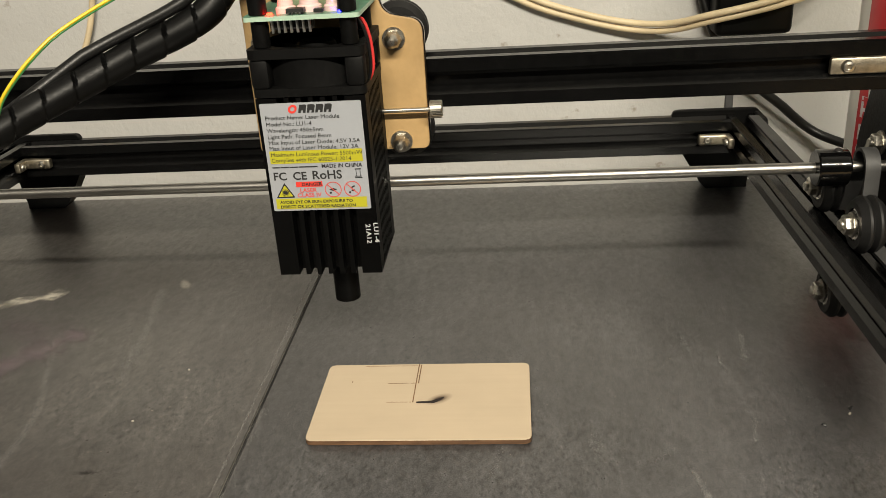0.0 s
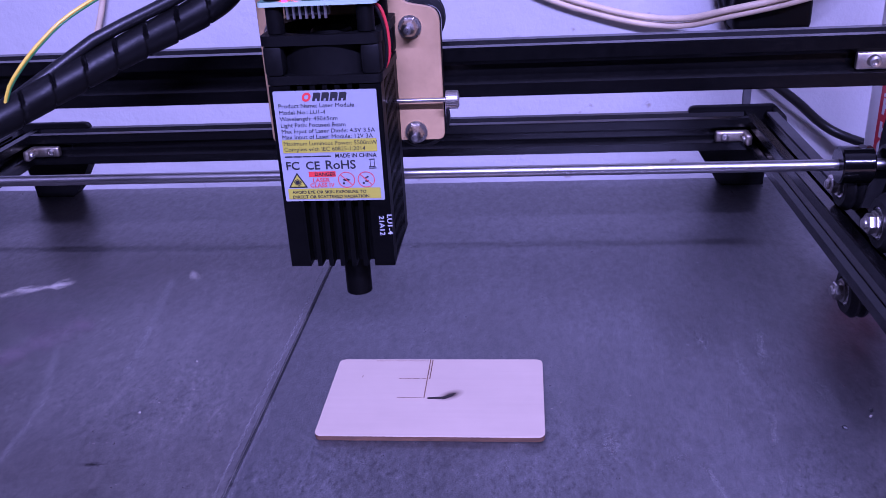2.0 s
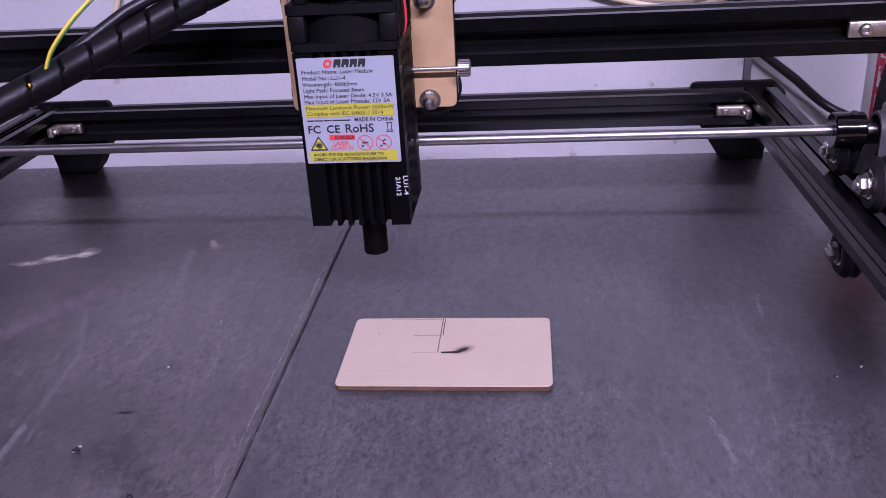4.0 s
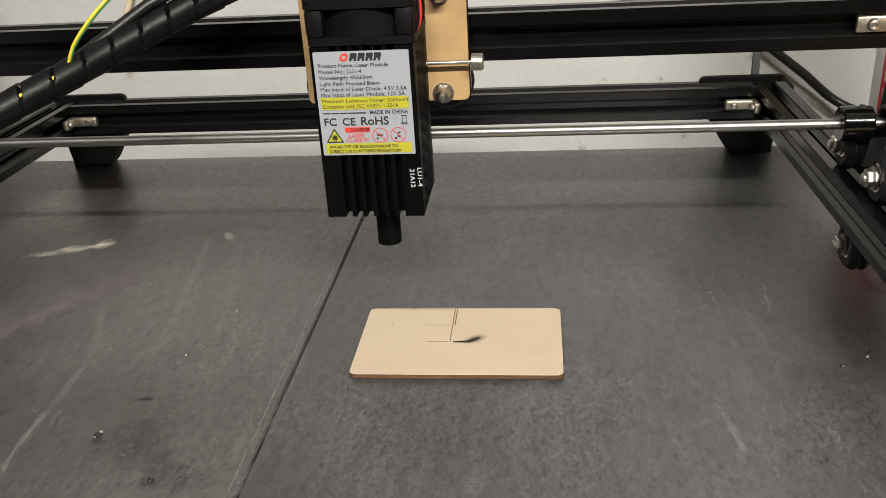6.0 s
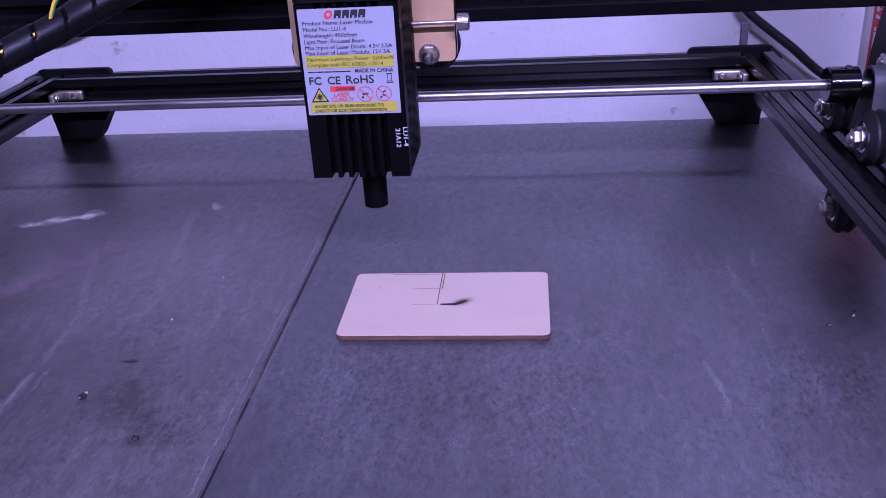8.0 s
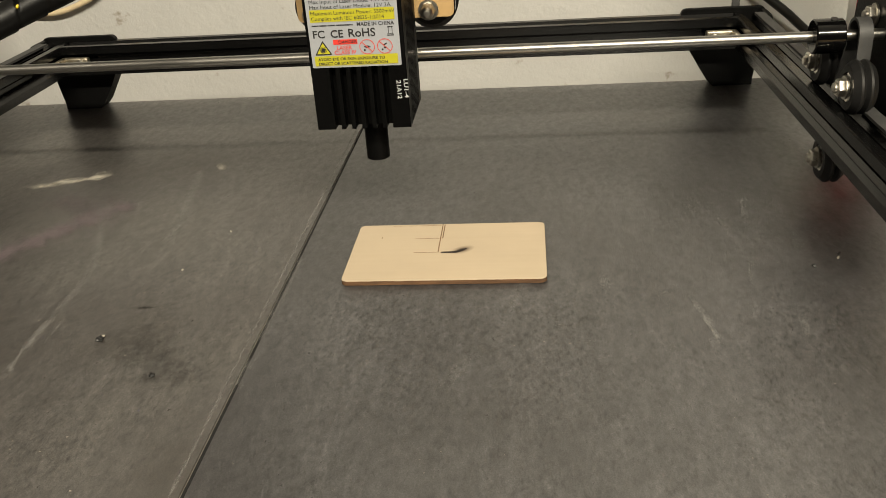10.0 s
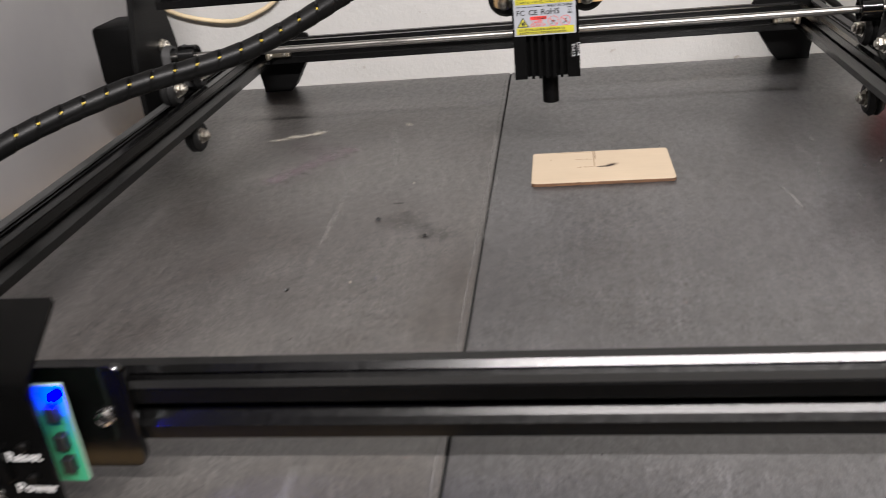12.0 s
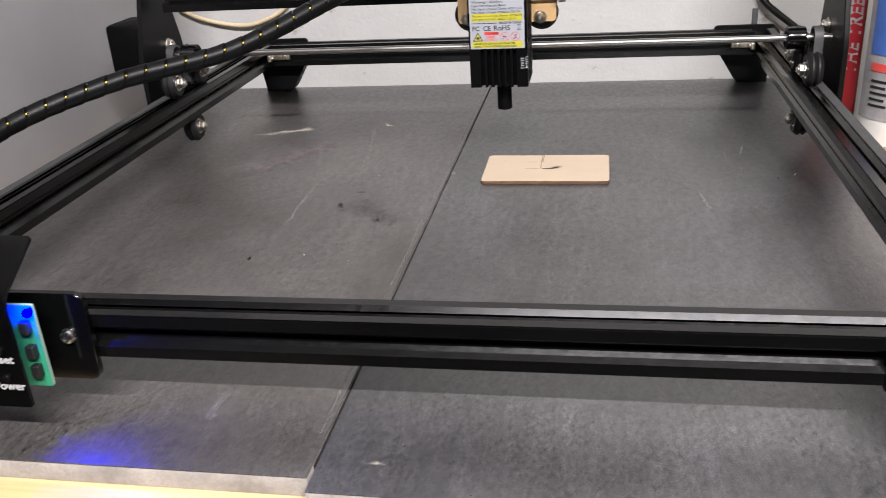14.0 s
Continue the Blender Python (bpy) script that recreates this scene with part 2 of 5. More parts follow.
TILE_LEFT = slate("worn_slate_tile", (0.0550, 0.0507, 0.0478), (0.0612, 0.0574, 0.0526), (0.62, 0.57, 0.53))
TILE_RIGHT = slate("slate_tile", (0.0488, 0.0474, 0.0483), (0.0550, 0.0540, 0.0555), (0.74, 0.73, 0.73))
GRIT = vary(material("pale_grit", (0.33, 0.305, 0.262), 0.9), (0.33, 0.305, 0.262), 0.3, 400)
CHALK_MARK = rubbed("chalk_mark", (0.42, 0.39, 0.335), 0.47, 0.58, 620, (1, 1.4, 1))
DUST_MARK = rubbed("dusty_scratch", (0.245, 0.239, 0.229), 0.53, 0.78, 1300)
SOOT_MARK = rubbed("soot_mark", (0.008, 0.007, 0.006), 0.46, 0.58, 900, (1, 1.6, 1))
MAUVE_MARK = rubbed("mauve_smear", (0.155, 0.122, 0.134), 0.34, 0.72, 420, (1, 3.0, 1))
TILE_EDGE = vary(material("raw_tile_edge", (0.33, 0.31, 0.28), 0.8), (0.33, 0.31, 0.28), 0.3, 60, (0.7, 0.9), (1, 1, 1), 0.0003)
CARD_WOOD, CARD_EDGE, PINE, PLASTER = wood_card(), plywood_edge(), pine(), plaster()
GREY_PAINT = vary(material("grey_painted_steel", (0.30, 0.295, 0.30), 0.5), (0.30, 0.295, 0.30), 0.06, 8, (0.4, 0.55), (1, 1, 1), 0.00005)
FLOOR_PAINT = vary(material("dark_floor", (0.12, 0.11, 0.1), 0.6), (0.12, 0.11, 0.1), 0.3, 5, (0.5, 0.7))
SHOP_PAINT = vary(material("grey_wall_paint", (0.13, 0.127, 0.124), 0.8), (0.13, 0.127, 0.124), 0.1, 3, (0.7, 0.9))
CEILING_PAINT = vary(material("white_ceiling_paint", (0.7, 0.69, 0.67), 0.8), (0.7, 0.69, 0.67), 0.05, 5, (0.7, 0.9))


# ---------------------------------------------------------------- mesh helpers
def link_mesh(name, bm, mats, smooth=True):
    bmesh.ops.recalc_face_normals(bm, faces=bm.faces)
    me = bpy.data.meshes.new(name)
    bm.to_mesh(me)
    bm.free()
    for m in mats if isinstance(mats, (list, tuple)) else [mats]:
        me.materials.append(m)
    if smooth:
        me.shade_smooth()
        me.set_sharp_from_angle(angle=radians(32))
    return new(name, me)


def part(name, bm, mats, parent, label=""):
    ob = link_mesh(name, bm, mats)
    ob.parent = parent
    ob.matrix_parent_inverse = parent.matrix_world.inverted() if parent.type == "EMPTY" else Matrix.Translation(-parent.matrix_world.translation)
    return tagged(ob, label)


def thing(name, at, label, category, group="", kind=""):
    ob = new(name)
    ob.empty_display_size = 0.02
    ob.matrix_world = Matrix.Translation(at)
    bpy.context.view_layer.update()
    return tagged(ob, label, category, group, kind)


def single(name, bm, mats, label, category, group="", kind=""):
    return tagged(link_mesh(name, bm, mats), label, category, group, kind)


def box(bm, c, s, m=None, bevel=0.0, seg=1):
    """A box of size s about c, with its edges rounded; m turns it first."""
    b = bmesh.new()
    bmesh.ops.create_cube(b, size=1)
    bmesh.ops.scale(b, vec=s, verts=b.verts)
    if bevel:
        bmesh.ops.bevel(b, geom=b.edges[:], offset=bevel, segments=seg, affect="EDGES", profile=0.5)
    if m is not None:
        bmesh.ops.transform(b, matrix=m, verts=b.verts)
    bmesh.ops.translate(b, vec=c, verts=b.verts)
    join(bm, b)
    return bm


def join(bm, other):
    me = bpy.data.meshes.new("joined")
    other.to_mesh(me)
    other.free()
    bm.from_mesh(me)
    bpy.data.meshes.remove(me)


def between(a, b):
    a, b = Vector(a), Vector(b)
    return Matrix.Translation(a) @ (b - a).to_track_quat("Z", "Y").to_matrix().to_4x4()


def lathe(bm, prof, m, seg=28):
    """prof: (radius, height) pairs, turned about z and then placed by m; closed where the radius is 0."""
    rows = []
    for r, h in prof:
        if r < 1e-7:
            rows.append([bm.verts.new(m @ Vector((0, 0, h)))])
        else:
            rows.append([bm.verts.new(m @ Vector((r * math.cos(2 * math.pi * i / seg), r * math.sin(2 * math.pi * i / seg), h))) for i in range(seg)])
    for a, b in zip(rows, rows[1:]):
        for i in range(seg):
            j = (i + 1) % seg
            if len(a) == 1 and len(b) == 1:
                continue
            if len(a) == 1:
                bm.faces.new((a[0], b[i], b[j]))
            elif len(b) == 1:
                bm.faces.new((a[i], a[j], b[0]))
            else:
                bm.faces.new((a[i], a[j], b[j], b[i]))
    return bm


def rod(bm, a, b, r, seg=24, chamfer=0.0):
    n = (Vector(b) - Vector(a)).length
    c = chamfer or min(r, n) * 0.12
    return lathe(bm, [(0, 0), (r - c, 0), (r, c), (r, n - c), (r - c, n), (0, n)], between(a, b), seg)


def plate(bm, pts, axis, lo, hi, bevel=0.0):
    """A flat outline (pairs) given thickness along an axis, from lo to hi."""
    order = {"x": lambda u, v, w: (w, u, v), "y": lambda u, v, w: (u, w, v), "z": lambda u, v, w: (u, v, w)}[axis]
    b = bmesh.new()
    low, high = [b.verts.new(order(u, v, lo)) for u, v in pts], [b.verts.new(order(u, v, hi)) for u, v in pts]
    b.faces.new(low)
    b.faces.new(high)
    n = len(pts)
    for i in range(n):
        b.faces.new((low[i], low[(i + 1) % n], high[(i + 1) % n], high[i]))
    bmesh.ops.recalc_face_normals(b, faces=b.faces)
    if bevel:
        rim = [e for e in b.edges if (e.verts[0] in low) == (e.verts[1] in low)]
        bmesh.ops.bevel(b, geom=rim, offset=bevel, segments=1, affect="EDGES")
    join(bm, b)
    return bm


def rounded(pts, radius, steps=5):
    """The outline with each corner rounded; radius: one for all, or one for each."""
    out, n = [], len(pts)
    for i in range(n):
        p, a, b = Vector(pts[i]), Vector(pts[i - 1]), Vector(pts[(i + 1) % n])
        r = radius[i] if isinstance(radius, (list, tuple)) else radius
        if r <= 0:
            out.append(tuple(p))
            continue
        r = min(r, (a - p).length * 0.49, (b - p).length * 0.49)
        s, e = p + (a - p).normalized() * r, p + (b - p).normalized() * r
        for k in range(steps + 1):
            t = k / steps
            q = s * (1 - t) ** 2 + p * 2 * t * (1 - t) + e * t * t
            out.append(tuple(q))
    return out


def rect(x0, y0, x1, y1):
    return [(x0, y0), (x1, y0), (x1, y1), (x0, y1)]


def smooth_path(pts, step):
    """Points along a smooth curve through pts, about one every step metres."""
    p = [Vector(q) for q in pts]
    p = [p[0] * 2 - p[1]] + p + [p[-1] * 2 - p[-2]]
    out = []
    for i in range(1, len(p) - 2):
        n = max(2, int((p[i + 1] - p[i]).length / step))
        for k in range(n):
            t = k / n
            out.append(0.5 * ((2 * p[i]) + (p[i + 1] - p[i - 1]) * t + (2 * p[i - 1] - 5 * p[i] + 4 * p[i + 1] - p[i + 2]) * t * t
                              + (3 * p[i] - p[i - 1] - 3 * p[i + 1] + p[i + 2]) * t ** 3))
    out.append(p[-2])
    return out


def sweep(bm, pts, radius, step=0.004, seg=12, shape=None, shift=None):
    """A tube along a smooth curve. shape(s, angle): the radius there; shift(s): an offset (side, up) from the curve."""
    path = smooth_path(pts, step)
    ref, s, rows = Vector((0, 0, 1)), 0.0, []
    for i, p in enumerate(path):
        d = (path[min(i + 1, len(path) - 1)] - path[max(i - 1, 0)]).normalized()
        if i:
            s += (p - path[i - 1]).length
        side = d.cross(ref)
        if side.length < 1e-4:
            side = d.cross(Vector((1, 0, 0)))
        side.normalize()
        ref = side.cross(d).normalized()
        c = p.copy()
        if shift:
            u, v = shift(s)
            c += side * u + ref * v
        row = []
        for k in range(seg):
            a = 2 * math.pi * k / seg
            r = shape(s, a) if shape else radius
            row.append(bm.verts.new(c + side * (r * math.cos(a)) + ref * (r * math.sin(a))))
        rows.append(row)
    for a, b in zip(rows, rows[1:]):
        for k in range(seg):
            bm.faces.new((a[k], a[(k + 1) % seg], b[(k + 1) % seg], b[k]))
    bm.faces.new(rows[0])
    bm.faces.new(rows[-1][::-1])
    return bm


def slot_profile(size=0.020):
    """Outline of a square aluminium profile with a V slot in each side."""
    quarter = [(10, 10), (4.7, 10), (2.9, 7.9), (5.4, 7.9), (5.4, 6.5), (2.7, 3.9), (-2.7, 3.9), (-5.4, 6.5), (-5.4, 7.9), (-2.9, 7.9), (-4.7, 10)]
    out = []
    for k in range(4):
        c, s = math.cos(k * math.pi / 2), math.sin(k * math.pi / 2)
        out += [((c * u - s * v) * size / 20, (s * u + c * v) * size / 20) for u, v in quarter]
    return out


def rail(bm, a, b):
    """A slotted profile from a to b, level or along x or y."""
    n = (Vector(b) - Vector(a)).length
    c = bmesh.new()
    pts = slot_profile()
    rings = [[c.verts.new((u, v, h)) for u, v in pts] for h in (0, n)]
    k = len(pts)
    for i in range(k):
        c.faces.new((rings[0][i], rings[0][(i + 1) % k], rings[1][(i + 1) % k], rings[1][i]))
    c.faces.new(rings[0])
    c.faces.new(rings[1])
    outer = [e for e in c.edges if all(abs(abs(v.co.x) - 0.010) < 1e-6 and abs(abs(v.co.y) - 0.010) < 1e-6 for v in e.verts)]
    bmesh.ops.recalc_face_normals(c, faces=c.faces)
    bmesh.ops.bevel(c, geom=outer, offset=0.0006, segments=2, affect="EDGES")
    bmesh.ops.transform(c, matrix=between(a, b), verts=c.verts)
    join(bm, c)
    return bm


def wording(name, body, size, m, mat, parent, label="", stretch=1.0, bold=0.0, align="LEFT"):
    """Flat printed words as a mesh, 0.1 mm thick, lying in the plane that m gives."""
    cu = bpy.data.curves.new(name, "FONT")
    cu.body, cu.size, cu.extrude, cu.offset, cu.resolution_u, cu.align_x = body, size, 0.00005, bold, 3, align
    ob = bpy.data.objects.new(name, cu)
    me = bpy.data.meshes.new_from_object(ob)
    bpy.data.objects.remove(ob)
    bpy.data.curves.remove(cu)
    b = bmesh.new()
    b.from_mesh(me)
    bpy.data.meshes.remove(me)
    bmesh.ops.transform(b, matrix=m @ Matrix.Diagonal((stretch, 1, 1, 1)), verts=b.verts)
    return part(name, b, mat, parent, label)


def cap_nut(bm, at, way, r=0.0043, dome=True):
    """A hexagon nut, domed or with a bolt end, standing at a point and facing a way."""
    m = between(at, Vector(at) + Vector(way))
    lathe(bm, [(0, 0), (r * 1.28, 0), (r * 1.28, 0.0009), (0, 0.0009)], m, 24)
    lathe(bm, [(0, 0.0009), (r * 0.95, 0.0009), (r * 1.02, 0.0016), (r * 1.02, 0.0036), (r * 0.9, 0.0042), (0, 0.0042)], m, 6)
    if dome:
        lathe(bm, [(r * 0.86, 0.0040), (r * 0.84, 0.0055), (r * 0.7, 0.0078), (r * 0.4, 0.0089), (0, 0.0092)], m, 24)
    else:
        lathe(bm, [(r * 0.56, 0.0042), (r * 0.56, 0.0050), (r * 0.46, 0.0056), (0, 0.0056)], m, 16)


def screw_head(bm, at, way, r):
    m = between(at, Vector(at) + Vector(way))
    lathe(bm, [(0, 0), (r, 0), (r, r * 0.35), (r * 0.8, r * 0.7), (r * 0.45, r * 0.8), (r * 0.35, r * 0.45), (0, r * 0.45)], m, 20)


def v_wheel(parent, at, way, nut=True):
    """A black V wheel with its bearing and bolt, its axle along way."""
    m = between(Vector(at) - Vector(way) * 0.0051, Vector(at))
    b = bmesh.new()
    lathe(b, [(0.0068, 0), (0.0098, 0), (0.0120, 0.0026), (0.0120, 0.0036), (0.0104, 0.0051), (0.0120, 0.0066), (0.0120, 0.0076), (0.0098, 0.0102), (0.0068, 0.0102), (0.0068, 0)], m, 36)
    wheel = part("wheel", b, RUBBER, parent)
    b = bmesh.new()
    lathe(b, [(0.0067, 0.0006), (0.0060, 0.0003), (0.0056, 0.0009), (0.0044, 0.0009), (0.0040, 0.0003), (0.0025, 0.0003), (0.0025, 0.0099), (0.0040, 0.0099), (0.0044, 0.0093), (0.0056, 0.0093), (0.0060, 0.0099), (0.0067, 0.0096)], m, 28)
    part("bearing", b, STEEL, wheel, "steel ball bearing")
    if nut:
        b = bmesh.new()
        cap_nut(b, Vector(at) + Vector(way) * 0.0052, way, 0.0041, dome=False)
        part("bolt", b, CHROME, wheel, "plated bolt end with a nut")
    return wheel


# ---------------------------------------------------------------- the room
def shell(name, lo, hi, mat, label, category):
    b = bmesh.new()
    box(b, [(p + q) / 2 for p, q in zip(lo, hi)], [q - p for p, q in zip(lo, hi)])
    return single(name, b, mat, label, category, kind="structure")


shell("wall_north", (-3.2, WALL_Y, -0.95), (3.2, WALL_Y + 0.1, 2.5), PLASTER, "white painted wall with small dirt marks and lumps", "wall")
# unseen from here on: walls, ceiling and floor added to shape reflections and fill
shell("wall_east", (3.2, -6.0, -0.95), (3.3, WALL_Y + 0.1, 2.5), SHOP_PAINT, "unseen side wall, dark grey to limit bounced light", "wall")
shell("wall_west", (-3.3, -6.0, -0.95), (-3.2, WALL_Y + 0.1, 2.5), SHOP_PAINT, "unseen side wall, dark grey to limit bounced light", "wall")
shell("wall_south", (-3.3, -6.1, -0.95), (3.3, -6.0, 2.5), SHOP_PAINT, "unseen end wall, dark grey to limit bounced light", "wall")
shell("ceiling", (-3.3, -6.1, 2.5), (3.3, WALL_Y + 0.1, 2.6), CEILING_PAINT, "unseen ceiling, white to bounce soft light down", "ceiling")
shell("floor", (-3.3, -6.1, -1.0), (3.3, WALL_Y + 0.1, -0.95), FLOOR_PAINT, "unseen floor, dark to limit bounced light", "floor")

bench = thing("workbench", (0, -0.03, -0.05), "varnished pine workbench top under the slate tiles", "workbench")
b = bmesh.new()
box(b, (0.15, (0.2900 - 0.342) / 2, -0.0295), (2.2, 0.2900 + 0.342, 0.040), None, 0.002, 2)
part("worktop", b, PINE, bench)
for x in (-0.85, 1.15):
    for y in (-0.29, 0.25):
        b = bmesh.new()
        box(b, (x, y, -0.5), (0.07, 0.07, 0.9), None, 0.003)
        part("leg", b, PINE, bench)


def tile(x0, x1, y0, y1, mat, label):
    b = bmesh.new()
    box(b, ((x0 + x1) / 2, (y0 + y1) / 2, -0.00475), (x1 - x0, y1 - y0, 0.0095), None, 0.0006, 2)
    for f in b.faces:
        f.material_index = 0 if f.calc_center_median().z > -0.0008 else 1
    return single("slate_tile", b, [mat, TILE_EDGE], label, "tile", "slate tiles on the bench")


tile_left = tile(JOINT - 0.3055, JOINT - 0.0008, -0.3205, 0.2895, TILE_LEFT, "worn dark slate floor tile with chalk scuffs, raw pale edge")
tile_right = tile(JOINT + 0.0007, JOINT + 0.3055, -0.3285, 0.2895, TILE_RIGHT, "dark slate floor tile beside the worn one")
chance = random.Random(7)


def scuff(parent, pts, width, count, size, mat, name="scuff_mark", gaps=0.5):
    """Flecks rubbed on along a line: many tiny flat scraps, thicker in some stretches than in others."""
    b = bmesh.new()
    line = [Vector((*p, 0)) for p in pts]
    lengths = [(q - p).length for p, q in zip(line, line[1:])]
    total, phase = sum(lengths), chance.random() * 50
    made = tries = 0
    while made < count and tries < count * 20:
        tries += 1
        d = chance.random() * total
        if chance.random() > 1.0 - gaps + 0.9 * noise.noise(Vector((d * 230 + phase, phase, 0))) + 0.4 * noise.noise(Vector((d * 800, phase, 3))):
            continue
        k = 0
        while d > lengths[k] and k < len(lengths) - 1:
            d -= lengths[k]
            k += 1
        way = (line[k + 1] - line[k]).normalized()
        side = Vector((-way.y, way.x, 0))
        c = line[k] + way * (d + chance.gauss(0, 0.0012)) + side * chance.gauss(0, width * 0.45)
        r = size * chance.uniform(0.35, 1.0) ** 1.5
        long = chance.uniform(1.0, 2.6)
        n = chance.choice((4, 5, 6))
        turn = chance.random() * 6.28
        vs = []
        for q in range(n):
            a = turn + 6.283 * q / n
            rr = r * chance.uniform(0.5, 1.1)
            v = c + way * (rr * long * math.cos(a)) + side * (rr * math.sin(a))
            vs.append(b.verts.new((v.x, v.y, 0.00012 + 0.00002 * chance.random())))
        b.faces.new(vs)
        made += 1
    return tagged(part(name, b, mat, parent), kind="stuff")


def streak(parent, pts, width, strength, mat, name="scuff_mark"):
    """A rubbed streak: a thin film along a line, its strength in the second UV, its thinning to the rim in the first."""
    path = smooth_path([(*p, 0.00012) for p in pts], 0.0025)
    b = bmesh.new()
    uv = b.loops.layers.uv.new("UVMap")
    rows = []
    for i, q in enumerate(path):
        way = (path[min(i + 1, len(path) - 1)] - path[max(i - 1, 0)]).normalized()
        side = Vector((-way.y, way.x, 0))
        full = width * (0.85 + 0.8 * noise.noise(q * 190))
        fade = min(1.0, i / 3, (len(path) - 1 - i) / 3)
        rows.append([(b.verts.new(q + side * full * k), fade * (1 - k * k)) for k in (-1, -0.6, 0, 0.6, 1)])
    for p, q in zip(rows, rows[1:]):
        for k in range(4):
            quad = (p[k], p[k + 1], q[k + 1], q[k])
            f = b.faces.new([v for v, _ in quad])
            for loop, (_, value) in zip(f.loops, quad):
                loop[uv].uv = (value, strength)
    ob = part(name, b, mat, parent)
    return tagged(ob, kind="stuff")


L_, R_ = tile_left, tile_right
streak(L_, [(-0.2114, 0.1228), (-0.2005, 0.1249), (-0.1861, 0.1269)], 0.0048, 1.00, CHALK_MARK, "chalk_smear")
streak(L_, [(-0.2000, 0.1272), (-0.1836, 0.1322), (-0.1702, 0.1366), (-0.1633, 0.1421)], 0.0060, 1.00, CHALK_MARK, "chalk_smear")
streak(L_, [(-0.1769, 0.1400), (-0.1672, 0.1454)], 0.0036, 0.90, CHALK_MARK, "chalk_smear")
streak(L_, [(-0.1039, 0.1552), (-0.0955, 0.1394)], 0.0041, 0.40, CHALK_MARK, "chalk_smear")
streak(L_, [(-0.0821, 0.1328), (-0.0789, 0.1421)], 0.0040, 0.40, CHALK_MARK, "chalk_smear")
streak(L_, [(-0.1172, -0.0712), (-0.1193, -0.0497), (-0.1200, -0.0193)], 0.0032, 0.90, DUST_MARK)
streak(L_, [(-0.1200, -0.0193), (-0.1212, 0.0117), (-0.1286, 0.0424), (-0.1518, 0.0978)], 0.0040, 0.40, DUST_MARK)
streak(L_, [(-0.0962, 0.0423), (-0.0992, 0.0773), (-0.1110, 0.1455)], 0.0048, 0.55, DUST_MARK)
streak(L_, [(-0.0913, -0.0088), (-0.0887, -0.0018)], 0.0015, 0.80, DUST_MARK)
streak(L_, [(-0.0851, -0.0718), (-0.0856, -0.0617)], 0.0018, 0.80, DUST_MARK)
streak(L_, [(-0.1129, -0.0424), (-0.1151, -0.0192)], 0.0024, 0.35, DUST_MARK)
streak(L_, [(-0.0251, -0.0476), (-0.0238, -0.0097), (-0.0238, 0.0317)], 0.0028, 0.40, DUST_MARK)
streak(L_, [(-0.0262, -0.0790), (-0.0242, -0.0510)], 0.0034, 0.35, DUST_MARK)
streak(R_, [(0.0889, -0.0247), (0.0935, -0.0389)], 0.0033, 0.80, DUST_MARK)
streak(R_, [(0.0973, -0.0443), (0.1077, -0.0473)], 0.0044, 0.45, DUST_MARK)
streak(R_, [(0.1118, 0.0096), (0.1129, -0.0129)], 0.0031, 0.50, DUST_MARK)
streak(R_, [(0.1204, -0.0064), (0.1215, -0.0120)], 0.0022, 0.70, DUST_MARK)
streak(R_, [(0.1186, -0.0290), (0.1210, -0.0367)], 0.0029, 0.55, DUST_MARK)
streak(R_, [(0.1194, -0.0360), (0.1197, -0.0471)], 0.0020, 0.95, DUST_MARK)
streak(R_, [(0.1447, -0.0101), (0.1486, -0.0320), (0.1507, -0.0517)], 0.0025, 0.90, DUST_MARK)
streak(R_, [(0.1473, -0.0029), (0.1511, -0.0085)], 0.0034, 0.70, DUST_MARK)
streak(R_, [(0.1581, 0.0828), (0.1599, 0.0664)], 0.0031, 0.40, DUST_MARK)
streak(R_, [(0.1707, 0.0685), (0.1719, 0.0458)], 0.0019, 0.35, DUST_MARK)
streak(R_, [(0.1870, 0.0873), (0.1807, 0.0531)], 0.0025, 0.50, DUST_MARK)
streak(R_, [(0.1770, 0.0225), (0.1703, -0.0054)], 0.0022, 0.45, DUST_MARK)
streak(R_, [(0.1683, -0.0171), (0.1676, -0.0281)], 0.0029, 0.45, DUST_MARK)
streak(R_, [(0.1851, -0.0206), (0.1819, -0.0510)], 0.0030, 0.45, DUST_MARK)
streak(R_, [(0.1951, -0.0276), (0.1938, -0.0428)], 0.0027, 0.40, DUST_MARK)
streak(R_, [(0.0851, -0.0511), (0.0856, -0.0605)], 0.0020, 0.60, DUST_MARK)
streak(R_, [(0.1068, -0.0512), (0.1086, -0.0590)], 0.0031, 0.45, DUST_MARK)
streak(R_, [(0.1297, -0.0138), (0.1421, -0.0037)], 0.0035, 0.40, DUST_MARK)
streak(R_, [(0.1259, -0.0476), (0.1385, -0.0536)], 0.0046, 0.30, DUST_MARK)
streak(R_, [(0.0716, -0.0242), (0.0847, 0.0269)], 0.0025, 0.30, DUST_MARK)
streak(R_, [(0.0504, -0.0767), (0.0616, -0.0490)], 0.0037, 0.35, DUST_MARK)
streak(R_, [(0.1344, -0.0708), (0.1409, -0.0750)], 0.0025, 0.50, DUST_MARK)
streak(R_, [(0.2008, 0.0226), (0.1984, 0.0468)], 0.0049, 0.25, DUST_MARK)
streak(L_, [(-0.1797, 0.0264), (-0.1662, 0.0538), (-0.1496, 0.0747), (-0.1316, 0.0988)], 0.0142, 0.75, MAUVE_MARK, "mauve_smear")
